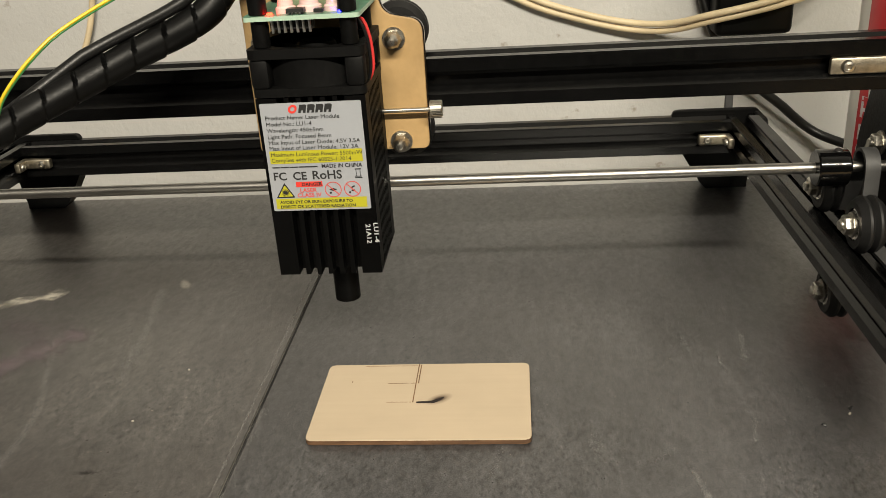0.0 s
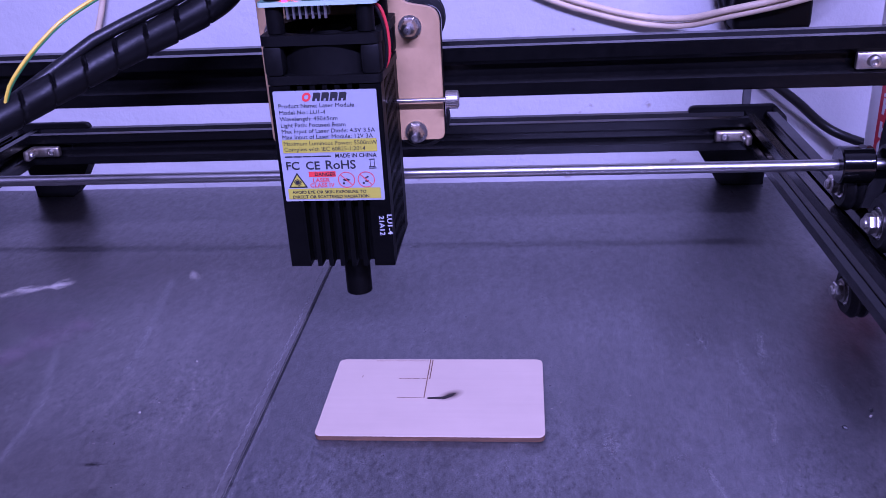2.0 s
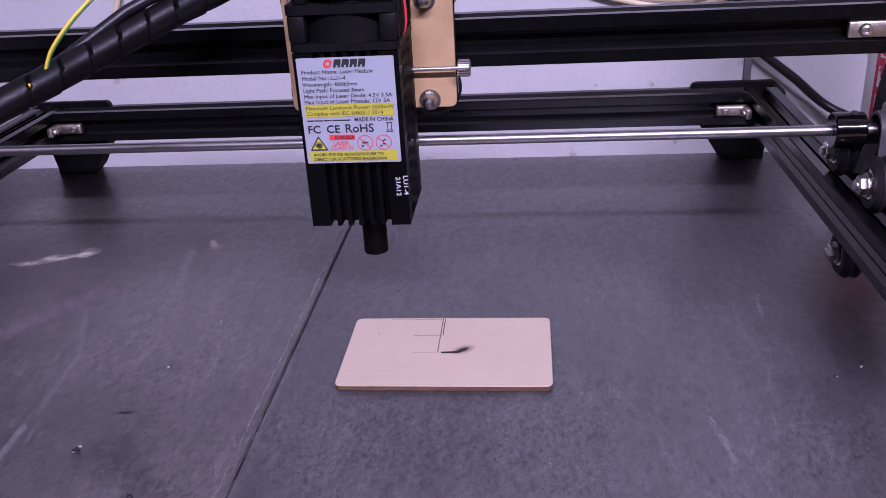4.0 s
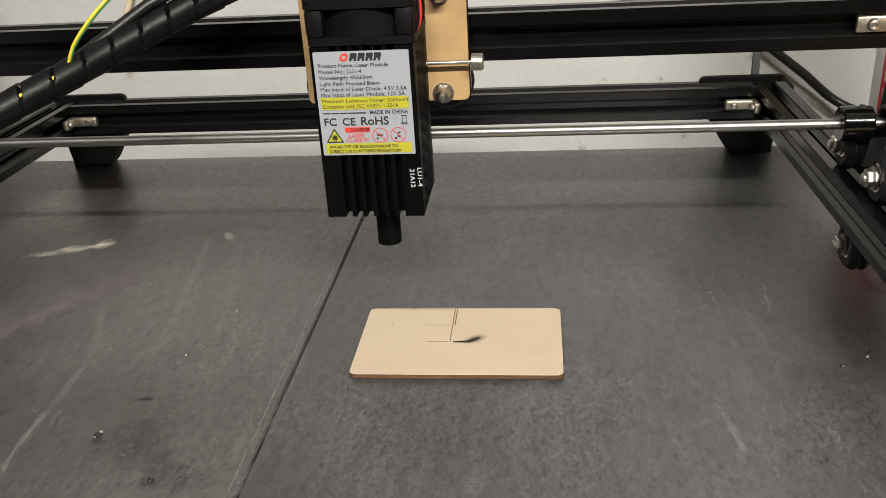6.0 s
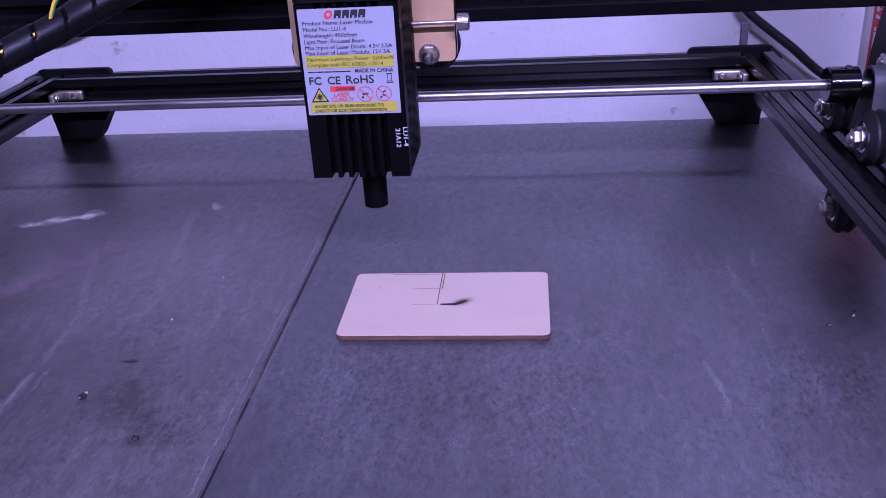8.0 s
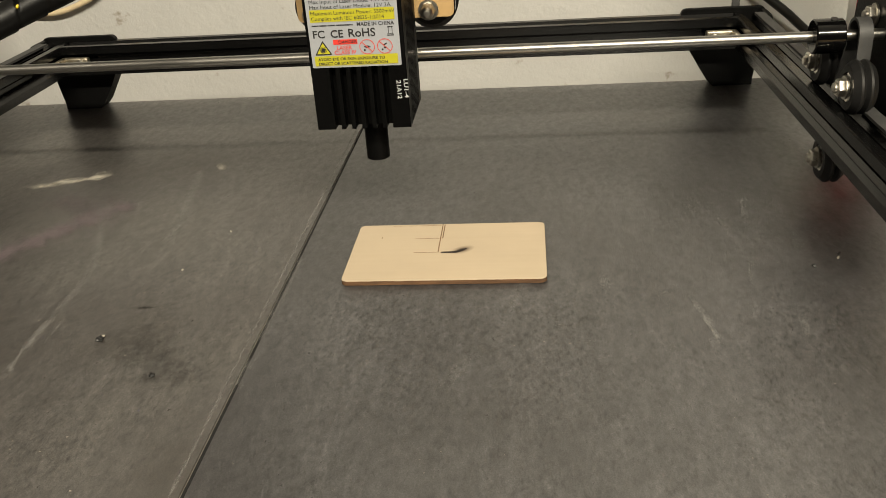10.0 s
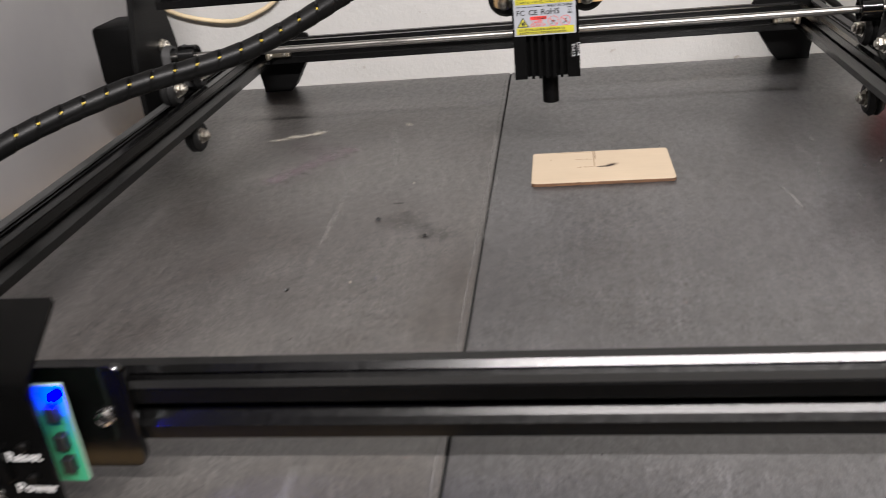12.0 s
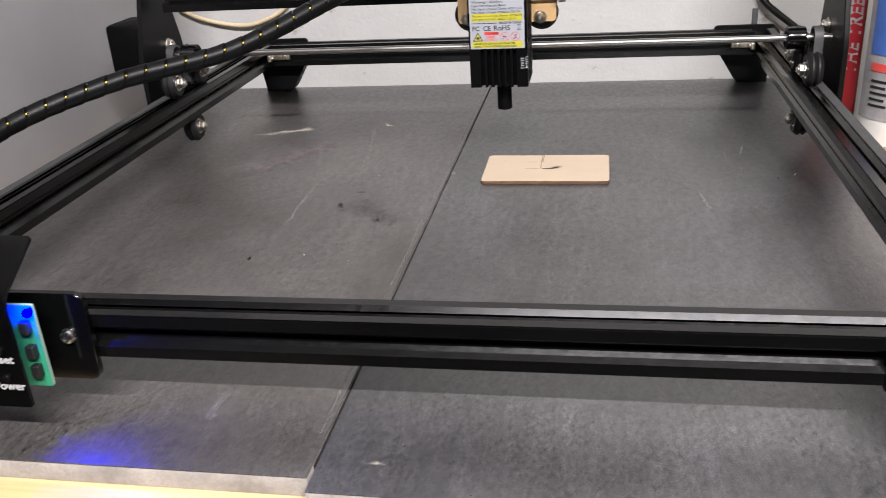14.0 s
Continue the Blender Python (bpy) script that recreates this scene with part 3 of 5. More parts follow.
streak(L_, [(-0.1884, 0.1019), (-0.1670, 0.0980), (-0.1424, 0.0895)], 0.0193, 0.35, MAUVE_MARK, "mauve_smear")
streak(L_, [(-0.0882, -0.0168), (-0.0748, -0.0162)], 0.0017, 0.80, SOOT_MARK, "soot_streak")
streak(L_, [(-0.0748, -0.0174), (-0.0654, -0.0169)], 0.0014, 0.50, SOOT_MARK, "soot_streak")
streak(L_, [(-0.0477, -0.0195), (-0.0422, -0.0190)], 0.0012, 0.70, SOOT_MARK, "soot_streak")
streak(L_, [(-0.0437, -0.0292), (-0.0376, -0.0279)], 0.0018, 0.60, SOOT_MARK, "soot_streak")
streak(L_, [(-0.0928, -0.0480), (-0.0878, -0.0426)], 0.0032, 0.95, SOOT_MARK, "soot_streak")
streak(L_, [(-0.0623, -0.0687), (-0.0581, -0.0655)], 0.0025, 0.70, SOOT_MARK, "soot_streak")
streak(L_, [(-0.0880, -0.0307), (-0.0442, -0.0737)], 0.0144, 0.22, SOOT_MARK, "soot_streak")
streak(L_, [(-0.0616, -0.0321), (-0.0557, -0.0294)], 0.0018, 0.60, SOOT_MARK, "soot_streak")
streak(L_, [(-0.0794, -0.2624), (-0.0822, -0.2902)], 0.0050, 0.80, DUST_MARK)
streak(R_, [(-0.0003, -0.2965), (0.0107, -0.3022)], 0.0075, 0.80, DUST_MARK)
streak(R_, [(-0.0064, -0.3095), (0.0036, -0.3103)], 0.0014, 1.00, CHALK_MARK, "chalk_smear")
streak(L_, [(-0.0290, 0.270), (-0.0290, 0.10), (-0.0292, -0.10), (-0.0290, -0.300)], 0.0012, 0.55, DUST_MARK, "worn_edge")
scuff(L_, [(-0.3181, -0.0084), (-0.0376, -0.0030)], 0.20, 130, 0.0004, GRIT, "grit", 0.2)
scuff(R_, [(-0.0176, -0.0225), (0.2730, -0.0169)], 0.20, 90, 0.0003, GRIT, "grit", 0.2)

b = bmesh.new()
box(b, (JOINT, -0.012, -0.0052), (0.0030, 0.600, 0.0084))
part("joint_filler", b, VOID, bench, "black strip filling the gap between the tiles")

# grey cabinet: body, two door leaves on its front, and a handle on each
cabinet = thing("steel_cabinet", (-0.596, 0.005, -0.0095), "grey painted steel cabinet standing on the bench", "cabinet")
b = bmesh.new()
box(b, (-0.596, 0.0075, 0.4405), (0.5, 0.515, 0.9), None, 0.004, 2)
part("body", b, GREY_PAINT, cabinet)
for x, s in ((-0.7195, 1), (-0.4725, -1)):
    b = bmesh.new()
    box(b, (x, -0.2600, 0.4405), (0.243, 0.018, 0.892), None, 0.003, 2)
    leaf = part("door", b, GREY_PAINT, cabinet)
    b = bmesh.new()
    box(b, (x + s * 0.105, -0.2745, 0.45), (0.010, 0.011, 0.11), None, 0.003, 2)
    part("handle", b, CHROME, leaf)

# ---------------------------------------------------------------- engraver frame
frame_thing = thing("engraver_frame", (0, 0, 0), "black anodised slotted aluminium engraver frame on plastic feet", "machine frame")
for a, c in (((X_L + 0.010, Y_F, RAIL_Z), (X_R - 0.010, Y_F, RAIL_Z)), ((X_L + 0.010, Y_B, RAIL_Z), (X_R - 0.010, Y_B, RAIL_Z)),
             ((X_L, Y_F - 0.010, RAIL_Z), (X_L, Y_B + 0.010, RAIL_Z)), ((X_R, Y_F - 0.010, RAIL_Z), (X_R, Y_B + 0.010, RAIL_Z))):
    part("rail", rail(bmesh.new(), a, c), ANODISED, frame_thing)


def corner_bracket(x, sx, y, sy):
    """Die-cast angle in the slots of two rails; sx, sy: the way from the corner into the frame."""
    b = bmesh.new()
    box(b, (x + sx * 0.0102, y + sy * 0.0022, RAIL_Z), (0.0195, 0.0044, 0.0068), None, 0.0014, 3)
    box(b, (x + sx * 0.0020, y + sy * 0.0070, RAIL_Z), (0.0040, 0.012, 0.0066), None, 0.0012, 2)
    plate(b, [(x, y), (x + sx * 0.010, y), (x, y + sy * 0.010)], "z", RAIL_Z - 0.001, RAIL_Z + 0.001)
    ob = part("corner_bracket", b, ZINC, frame_thing, "zinc corner bracket")
    b = bmesh.new()
    screw_head(b, (x + sx * 0.0145, y + sy * 0.0043, RAIL_Z), (0, sy, 0), 0.0024)
    screw_head(b, (x + sx * 0.0039, y + sy * 0.0095, RAIL_Z), (sx, 0, 0), 0.0020)
    part("grub_screw", b, CHROME, ob)


def corner_foot(x, sx, y, sy):
    """Plastic foot that clasps the corner from outside, with a tapering leg."""
    b = bmesh.new()
    ex, ey = x - sx * 0.0115, y - sy * 0.0115
    outline = rounded(rect(ex, RAIL_Z - 0.0115, ex + sx * 0.0545, RAIL_Z + 0.0132), (0, 0, 0.0045, 0.0045))
    plate(b, outline, "y", min(ey, ey + sy * 0.004), max(ey, ey + sy * 0.004), 0.0006)
    outline = rounded(rect(ey + sy * 0.0035, RAIL_Z - 0.010, ey + sy * 0.024, RAIL_Z + 0.0115), (0, 0, 0.0045, 0))
    plate(b, outline, "x", min(ex, ex + sx * 0.004), max(ex, ex + sx * 0.004), 0.0006)
    lo, hi = 0.0, RAIL_Z - 0.0102
    rows = []
    for z, a in ((hi, 0.050), (lo + 0.004, 0.034), (lo, 0.030)):
        g = 0.004 if z < 0.02 else 0.0
        rows.append([b.verts.new((ex + sx * u, ey + sy * v, z)) for u, v in ((g, -0.013), (a, -0.013), (a, 0.0006), (0.026, 0.0006), (0.014, 0.0006), (g, 0.0006))])
    for p, q in zip(rows, rows[1:]):
        for i in range(6):
            b.faces.new((p[i], p[(i + 1) % 6], q[(i + 1) % 6], q[i]))
    b.faces.new(rows[0])
    b.faces.new(rows[-1])
    part("corner_foot", b, BLACK_PLASTIC, frame_thing, "tapered black plastic foot")


for x, sx in ((X_L, 1), (X_R, -1)):
    for y, sy in ((Y_F, 1), (Y_B, -1)):
        corner_bracket(x + sx * 0.0102, sx, y + sy * 0.0102, sy)
        if (sx, sy) != (1, 1):
            corner_foot(x, sx, y, sy)

# ---------------------------------------------------------------- gantry
gantry = thing("gantry", (0, Y_G, RAIL_Z), "black slotted gantry beam on wheeled carriages with a steel rod", "gantry")
part("beam", rail(bmesh.new(), (X_L - 0.004, Y_G, Z_G), (X_R + 0.014, Y_G, Z_G)), ANODISED, gantry)
ROD_Y, ROD_Z = Y_G - 0.004, 0.0793
b = bmesh.new()
rod(b, (X_L - 0.010, ROD_Y, ROD_Z), (X_R + 0.02, ROD_Y, ROD_Z), 0.0024, 28)
part("sync_rod", b, ROD_STEEL, gantry, "polished steel rod")


def carriage(x, s):
    """Wheels, belt and plate at one end of the beam; s: the way out."""
    for y, z in ((Y_G - 0.023, RAIL_Z + 0.0208), (Y_G + 0.023, RAIL_Z + 0.0208), (Y_G, RAIL_Z - 0.0208)):
        v_wheel(gantry, (x, y, z), (-s, 0, 0))
    b = bmesh.new()
    out = rounded([(Y_G - 0.036, 0.016), (Y_G + 0.036, 0.016), (Y_G + 0.036, 0.080), (Y_G + 0.016, 0.142), (Y_G - 0.016, 0.142), (Y_G - 0.036, 0.080)], 0.008)
    plate(b, out, "x", min(x + s * 0.0145, x + s * 0.0185), max(x + s * 0.0145, x + s * 0.0185), 0.0006)
    part("carriage_plate", b, BLACK_PLASTIC, gantry, "black side plate")
    b = bmesh.new()
    xa, xb = x - s * 0.0165, x - s * 0.0035
    rod(b, (xa, ROD_Y, ROD_Z), (xb, ROD_Y, ROD_Z), 0.0078, 32, 0.0006)
    collar = part("shaft_collar", b, GLOSS_BLACK, gantry, "glossy black shaft collar")
    b = bmesh.new()
    rod(b, (x - s * 0.008, ROD_Y - 0.001, ROD_Z + 0.0074), (x - s * 0.008, ROD_Y - 0.0012, ROD_Z + 0.0081), 0.0016, 16)
    part("grub_screw", b, CHIP, collar)
    # toothed belt: down from the pulley and under the front and rear wheels
    b = bmesh.new()
    bx = x + s * 0.0045
    top, turn = [], 0.0072
    for k in range(13):
        a = math.pi * k / 12
        top.append((ROD_Y - turn * math.cos(a), ROD_Z + turn * math.sin(a)))
    line = [(Y_G - 0.330, RAIL_Z + 0.0112), (Y_G - 0.019, RAIL_Z + 0.0112), (Y_G - 0.012, RAIL_Z + 0.014), (ROD_Y - turn, ROD_Z - 0.006)] + top \
        + [(ROD_Y + turn, ROD_Z - 0.006), (Y_G + 0.012, RAIL_Z + 0.014), (Y_G + 0.019, RAIL_Z + 0.0112), (Y_B - 0.004, RAIL_Z + 0.0112)]
    rows = []
    for i, (u, v) in enumerate(line):
        p, q = Vector(line[max(i - 1, 0)]), Vector(line[min(i + 1, len(line) - 1)])
        d = (q - p).normalized()
        n = Vector((-d.y, d.x)) * 0.0007
        rows.append([b.verts.new((bx + e * 0.003, u + f * n.x, v + f * n.y)) for e, f in ((-1, -1), (1, -1), (1, 1), (-1, 1))])
    for p, q in zip(rows, rows[1:]):
        for i in range(4):
            b.faces.new((p[i], p[(i + 1) % 4], q[(i + 1) % 4], q[i]))
    b.faces.new(rows[0])
    b.faces.new(rows[-1])
    part("drive_belt", b, BELT, gantry, "grey toothed belt")
    b = bmesh.new()
    for dy, dz in ((0.0125, 0.006), (0.0165, 0.0005)):
        cap_nut(b, (x + s * 0.0144, ROD_Y + dy, ROD_Z + dz), (-s, 0, 0), 0.004, dome=False)
    part("plate_bolt", b, CHROME, gantry)


carriage(X_R, 1)
carriage(X_L, -1)
b = bmesh.new()
box(b, (X_R - 0.0020, Y_G - 0.0088, Z_G), (0.030, 0.0030, 0.0068), None, 0.0010, 2)
end_key = part("slot_key", b, ZINC, gantry, "zinc slot bracket with a socket screw")
b = bmesh.new()
screw_head(b, (X_R - 0.0105, Y_G - 0.0102, Z_G), (0, -1, 0), 0.0026)
part("socket_screw", b, CHROME, end_key)
b = bmesh.new()
box(b, (X_L - 0.036, Y_G + 0.004, 0.085), (0.034, 0.042, 0.042), None, 0.004, 2)
box(b, (X_L - 0.022, Y_G + 0.004, 0.085), (0.006, 0.0425, 0.0425), None, 0.003, 2)
part("stepper_motor", b, BLACK_METAL, gantry, "black square stepper motor")

# ---------------------------------------------------------------- laser head
H_Y0 = 0.0255              # front face of the heatsink
head = thing("laser_head", (HX, H_Y0 + 0.02, 0.065), "black finned laser module with label, fan and circuit board", "laser head")
b = bmesh.new()
z0, z1 = 0.0622, 0.1320
cy = H_Y0 + 0.02
section = []
for k, (slots, gap) in enumerate(((9, 0.0016), (6, 0.0026), (9, 0.0016), (6, 0.0026))):
    # one side, from corner to corner, seen as the top side and then turned
    side = [(0.020, 0.020)]
    span = 0.0265
    for n in range(slots):
        u = span / 2 - span * (n + 0.5) / slots
        side += [(u + gap / 2, 0.020), (u + gap / 2, 0.0142), (u - gap / 2, 0.0142), (u - gap / 2, 0.020)]
    turn = k * math.pi / 2 - math.pi / 2
    section += [(HX + math.cos(turn) * u - math.sin(turn) * v, cy + math.sin(turn) * u + math.cos(turn) * v) for u, v in side]
plate(b, section, "z", z0, z1)
part("heatsink", b, BLACK_METAL, head, "black finned heatsink")
b = bmesh.new()
lathe(b, [(0, 0), (0.0036, 0), (0.0044, 0.0002), (0.0052, 0.0006), (0.0052, 0.0215), (0, 0.0215)], Matrix.Translation((HX + 0.0012, cy, 0.0415)), 32)
part("nozzle", b, BLACK_METAL, head, "round black lens barrel")

# printed label
FACE = Matrix.Translation((HX - 0.0188, H_Y0 - 0.0004, 0.0890)) @ pose(0, 0, 0, 90, 0, 0) @ Matrix.Diagonal((1.057, 1.02, 1, 1))
b = bmesh.new()
plate(b, rounded(rect(HX - 0.0188, 0.0890, HX + 0.0182, 0.1303), 0.0006), "y", H_Y0 - 0.0003, H_Y0 - 0.00002)
label = part("label", b, LABEL, head, "white specification label with yellow warning bands")


def on_label(u, v, lift=0.0001):
    return FACE @ Matrix.Translation((u, v, lift))


def bars(name, rects, mat, parent, lift=0.0001, base=FACE):
    b = bmesh.new()
    for u0, v0, u1, v1 in rects:
        box(b, ((u0 + u1) / 2, (v0 + v1) / 2, lift), (u1 - u0, v1 - v0, 0.00008))
    bmesh.ops.transform(b, matrix=base, verts=b.verts)
    return part(name, b, mat, parent)


bars("yellow_band", [(0.0012, 0.0183, 0.0338, 0.0231)], LABEL_YELLOW, label, 0.00004)
bars("yellow_band", [(0.0012, 0.0008, 0.0338, 0.0048)], LABEL_YELLOW, label, 0.00004)
for v, words in ((0.0346, "Product Name: Laser Module"), (0.0323, "Model No.: LU1-4"), (0.0300, "Wavelength: 450\u00b15nm"), (0.0277, "Light Path: Focused Beam"),
                 (0.0255, "Max Input of Laser Diode: 4.5V 3.5A"), (0.0234, "Max Input of Laser Module: 12V 3A")):
    wording("print_line", words, 0.0021, on_label(0.0014, v), INK, label, stretch=1.03)
for v, words in ((0.0210, "Maximum Luminous Power: 5500mW"), (0.0189, "Complies with IEC 60825-1:2014")):
    wording("print_line", words, 0.0021, on_label(0.0016, v), INK, label, stretch=1.0)
wording("print_line", "MADE IN CHINA", 0.0021, on_label(0.0190, 0.0163), INK, label, bold=0.00003, stretch=0.92)
bars("print_bar", [(0.0016, 0.0167, 0.0042, 0.0171), (0.0046, 0.0167, 0.0074, 0.0171), (0.0078, 0.0167, 0.0106, 0.0171), (0.0110, 0.0167, 0.0176, 0.0171)], INK, label)
for u, words, size in ((0.0014, "FC", 0.0042), (0.0084, "CE", 0.0042), (0.0152, "RoHS", 0.0046)):
    wording("approval_mark", words, size, on_label(u, 0.0121), INK, label, bold=0.00006, stretch=1.0)
bars("bin_mark", [(0.0305, 0.0126, 0.0328, 0.0128), (0.0304, 0.0120, 0.0330, 0.0123), (0.0309, 0.0129, 0.0311, 0.0156), (0.0323, 0.0129, 0.0325, 0.0156), (0.0306, 0.0153, 0.0328, 0.0156)], INK, label)
bars("danger_box", [(0.0092, 0.0092, 0.0186, 0.0112)], INK_RED, label, 0.00005)
wording("print_line", "DANGER", 0.0018, on_label(0.0112, 0.0096, 0.00015), INK, label, bold=0.00003)
wording("print_line", "LASER", 0.0022, on_label(0.0103, 0.0072), INK_PINK, label, bold=0.00003)
wording("print_line", "CLASS IV", 0.0022, on_label(0.0092, 0.0053), INK_PINK, label, bold=0.00003)
wording("print_line", "AVOID EYE OR SKIN EXPOSURE TO", 0.0016, on_label(0.0026, 0.0029), INK, label, bold=0.00004, stretch=1.03)
wording("print_line", "DIRECT OR SCATTERED RADIATION", 0.0016, on_label(0.0026, 0.0011), INK, label, bold=0.00004, stretch=1.03)
# warning triangle with a burst
b = bmesh.new()
plate(b, rounded([(0.0016, 0.0052), (0.0084, 0.0052), (0.0050, 0.0110)], 0.0004), "z", 0.00005, 0.00010)
bmesh.ops.transform(b, matrix=FACE, verts=b.verts)
part("warning_triangle", b, INK, label)
b = bmesh.new()
plate(b, rounded([(0.0024, 0.0057), (0.0076, 0.0057), (0.0050, 0.0101)], 0.0003), "z", 0.00008, 0.00014)
bmesh.ops.transform(b, matrix=FACE, verts=b.verts)
part("warning_triangle", b, LABEL_YELLOW, label)
b = bmesh.new()
for k in range(8):
    box(b, (0.0050, 0.0072, 0.00016), (0.0028, 0.00022, 0.00006), pose(0, 0, 0, 0, 0, k * 22.5))
rod(b, (0.0050, 0.0072, 0.00012), (0.0050, 0.0072, 0.0002), 0.0006, 16)
bmesh.ops.transform(b, matrix=FACE, verts=b.verts)
part("burst_mark", b, INK, label)
for u in (0.0222, 0.0291):
    b = bmesh.new()
    lathe(b, [(0.00272, 0.00005), (0.0030, 0.00005), (0.0030, 0.00011), (0.00272, 0.00011), (0.00272, 0.00005)], Matrix.Translation((u, 0.0079, 0)), 32)
    box(b, (u, 0.0079, 0.00014), (0.0054, 0.0003, 0.00006), pose(0, 0, 0, 0, 0, -45))
    bmesh.ops.transform(b, matrix=FACE, verts=b.verts)
    ring = part("prohibition_ring", b, INK_PINK, label)
    b = bmesh.new()
    if u < 0.025:
        plate(b, rounded([(u - 0.0015, 0.0079), (u, 0.0085), (u + 0.0015, 0.0079), (u, 0.0073)], 0.0003), "z", 0.00004, 0.00009)
    else:
        plate(b, rounded(rect(u - 0.0004, 0.0070, u + 0.0009, 0.0076), 0.0002), "z", 0.00004, 0.00009)
        box(b, (u + 0.0002, 0.0087, 0.00007), (0.0015, 0.0005, 0.00006), pose(0, 0, 0, 0, 0, 30))
    rod(b, (u - 0.0010, 0.0066, 0.00003), (u - 0.0010, 0.0066, 0.0001), 0.0004, 12)
    bmesh.ops.transform(b, matrix=FACE, verts=b.verts)
    part("pictogram", b, INK, ring)


def wordmark(base, w, h, ring_mat, block_mat, parent):
    """The maker's mark as plain shapes: a thick ring and four slanted blocks."""
    b = bmesh.new()
    lean = 0.22 * h
    ro = h * 0.52
    seg = 40
    rows = []
    for r, z in ((ro, 0.00004), (ro * 0.5, 0.00004), (ro * 0.5, 0.00012), (ro, 0.00012)):
        rows.append([b.verts.new((ro + r * math.cos(2 * math.pi * i / seg) * 0.96 + lean * 0.5 * math.sin(2 * math.pi * i / seg) * r / ro, h / 2 + r * math.sin(2 * math.pi * i / seg), z)) for i in range(seg)])
    for k in range(4):
        for i in range(seg):
            b.faces.new((rows[k][i], rows[k][(i + 1) % seg], rows[(k + 1) % 4][(i + 1) % seg], rows[(k + 1) % 4][i]))
    bmesh.ops.transform(b, matrix=base, verts=b.verts)
    part("logo_ring", b, ring_mat, parent, "orange-red ring of the maker's mark")
    x, step = 2 * ro + 0.04 * w, (w - 2 * ro - 0.04 * w) / 4
    for k in range(4):
        a, c = x + k * step, x + (k + 0.86) * step
        t = 0.36 * (c - a)
        b = bmesh.new()
        shape = [(a, 0), (a + t, 0), (a + t, 0.30 * h), (c - t, 0.30 * h), (c - t, 0), (c, 0), (c, 0.85 * h), (c - 0.15 * h, h), (a, h)]
        plate(b, [(u + lean * (v / h - 0.5), v) for u, v in shape], "z", 0.00004, 0.00012)
        bmesh.ops.transform(b, matrix=base, verts=b.verts)
        part("logo_block", b, block_mat, parent)


wordmark(on_label(0.0098, 0.0368, 0.0), 0.0155, 0.0030, INK_RED, INK, label)
SIDE = Matrix.Translation((HX + 0.0198, H_Y0 - 0.0001, 0.0760)) @ pose(0, 0, 0, 90, 0, 0) @ pose(0, 0, 0, 0, 0, -90)
wording("module_marking", "LU1-4", 0.0026, SIDE @ Matrix.Translation((-0.0072, -0.0014, 0)), PRINT_WHITE, head, "white model marking", bold=0.00003, stretch=1.25)
wording("module_marking", "21A12", 0.0026, SIDE @ Matrix.Translation((-0.0066, -0.0044, 0)), PRINT_WHITE, head, "white batch marking", bold=0.00003, stretch=1.15)

# cooling fan
b = bmesh.new()
lathe(b, [(0.0188, 0.1350), (0.0203, 0.1350), (0.0200, 0.1409), (0.0203, 0.1465), (0.0188, 0.1465), (0.0188, 0.1350)], Matrix.Translation((HX, cy, 0)), 48)
fan = part("fan", b, FAN_PLASTIC, head, "square black cooling fan")
for z, w, h in ((0.1340, 0.0413, 0.0030), (0.1478, 0.0422, 0.0034)):
    b = bmesh.new()
    hole = [(HX + 0.0188 * math.cos(a * math.pi / 24), cy + 0.0188 * math.sin(a * math.pi / 24)) for a in range(48)]
    rim = rounded(rect(HX - w / 2, cy - w / 2, HX + w / 2, cy + w / 2), 0.0035, 11)
    rings = []
    for pts in (rim, hole):
        ang = sorted(range(48), key=lambda q: math.atan2(pts[q][1] - cy, pts[q][0] - HX))
        rings.append([[b.verts.new((*pts[q], z + e * h / 2)) for q in ang] for e in (-1, 1)])
    for q in range(48):
        r = (q + 1) % 48
        (a0, a1), (c0, c1) = rings
        for quad in ((a0[q], a0[r], a1[r], a1[q]), (c0[q], c0[r], c1[r], c1[q]), (a1[q], a1[r], c1[r], c1[q]), (a0[q], a0[r], c0[r], c0[q])):
            b.faces.new(quad)
    part("flange", b, FAN_PLASTIC, fan)
for sx in (-1, 1):
    for sy in (-1, 1):
        b = bmesh.new()
        box(b, (HX + sx * 0.0171, cy + sy * 0.0171, 0.1409), (0.0070, 0.0070, 0.0112), None, 0.0016, 2)
        part("corner_post", b, FAN_PLASTIC, fan)
for k in range(7):
    b = bmesh.new()
    box(b, (HX + 0.0115 * math.cos(k * 0.8976), cy + 0.0115 * math.sin(k * 0.8976), 0.1425), (0.013, 0.0010, 0.0085), pose(0, 0, 0, 0, 0, math.degrees(k * 0.8976)) @ pose(0, 0, 0, 38, 0, 0))
    part("fan_blade", b, FAN_PLASTIC, fan)
b = bmesh.new()
rod(b, (HX, cy, 0.137), (HX, cy, 0.1485), 0.0075, 28)
part("fan_hub", b, FAN_PLASTIC, fan)

# posts and circuit board over the fan
for sx in (-1, 1):
    for sy in (-1, 1):
        b = bmesh.new()
        rod(b, (HX + sx * 0.0158, cy + sy * 0.0158, 0.1495), (HX + sx * 0.0158, cy + sy * 0.0158, 0.1592), 0.0031, 20)
        rod(b, (HX + sx * 0.0158, cy + sy * 0.0158, 0.1608), (HX + sx * 0.0158, cy + sy * 0.0158, 0.1800), 0.0033, 20)
        part("standoff", b, BLACK_PLASTIC, head, "black plastic standoff")
b = bmesh.new()
plate(b, rounded(rect(HX - 0.0205, cy - 0.0205, HX + 0.0205, cy + 0.0205), 0.002), "z", 0.1592, 0.1608)
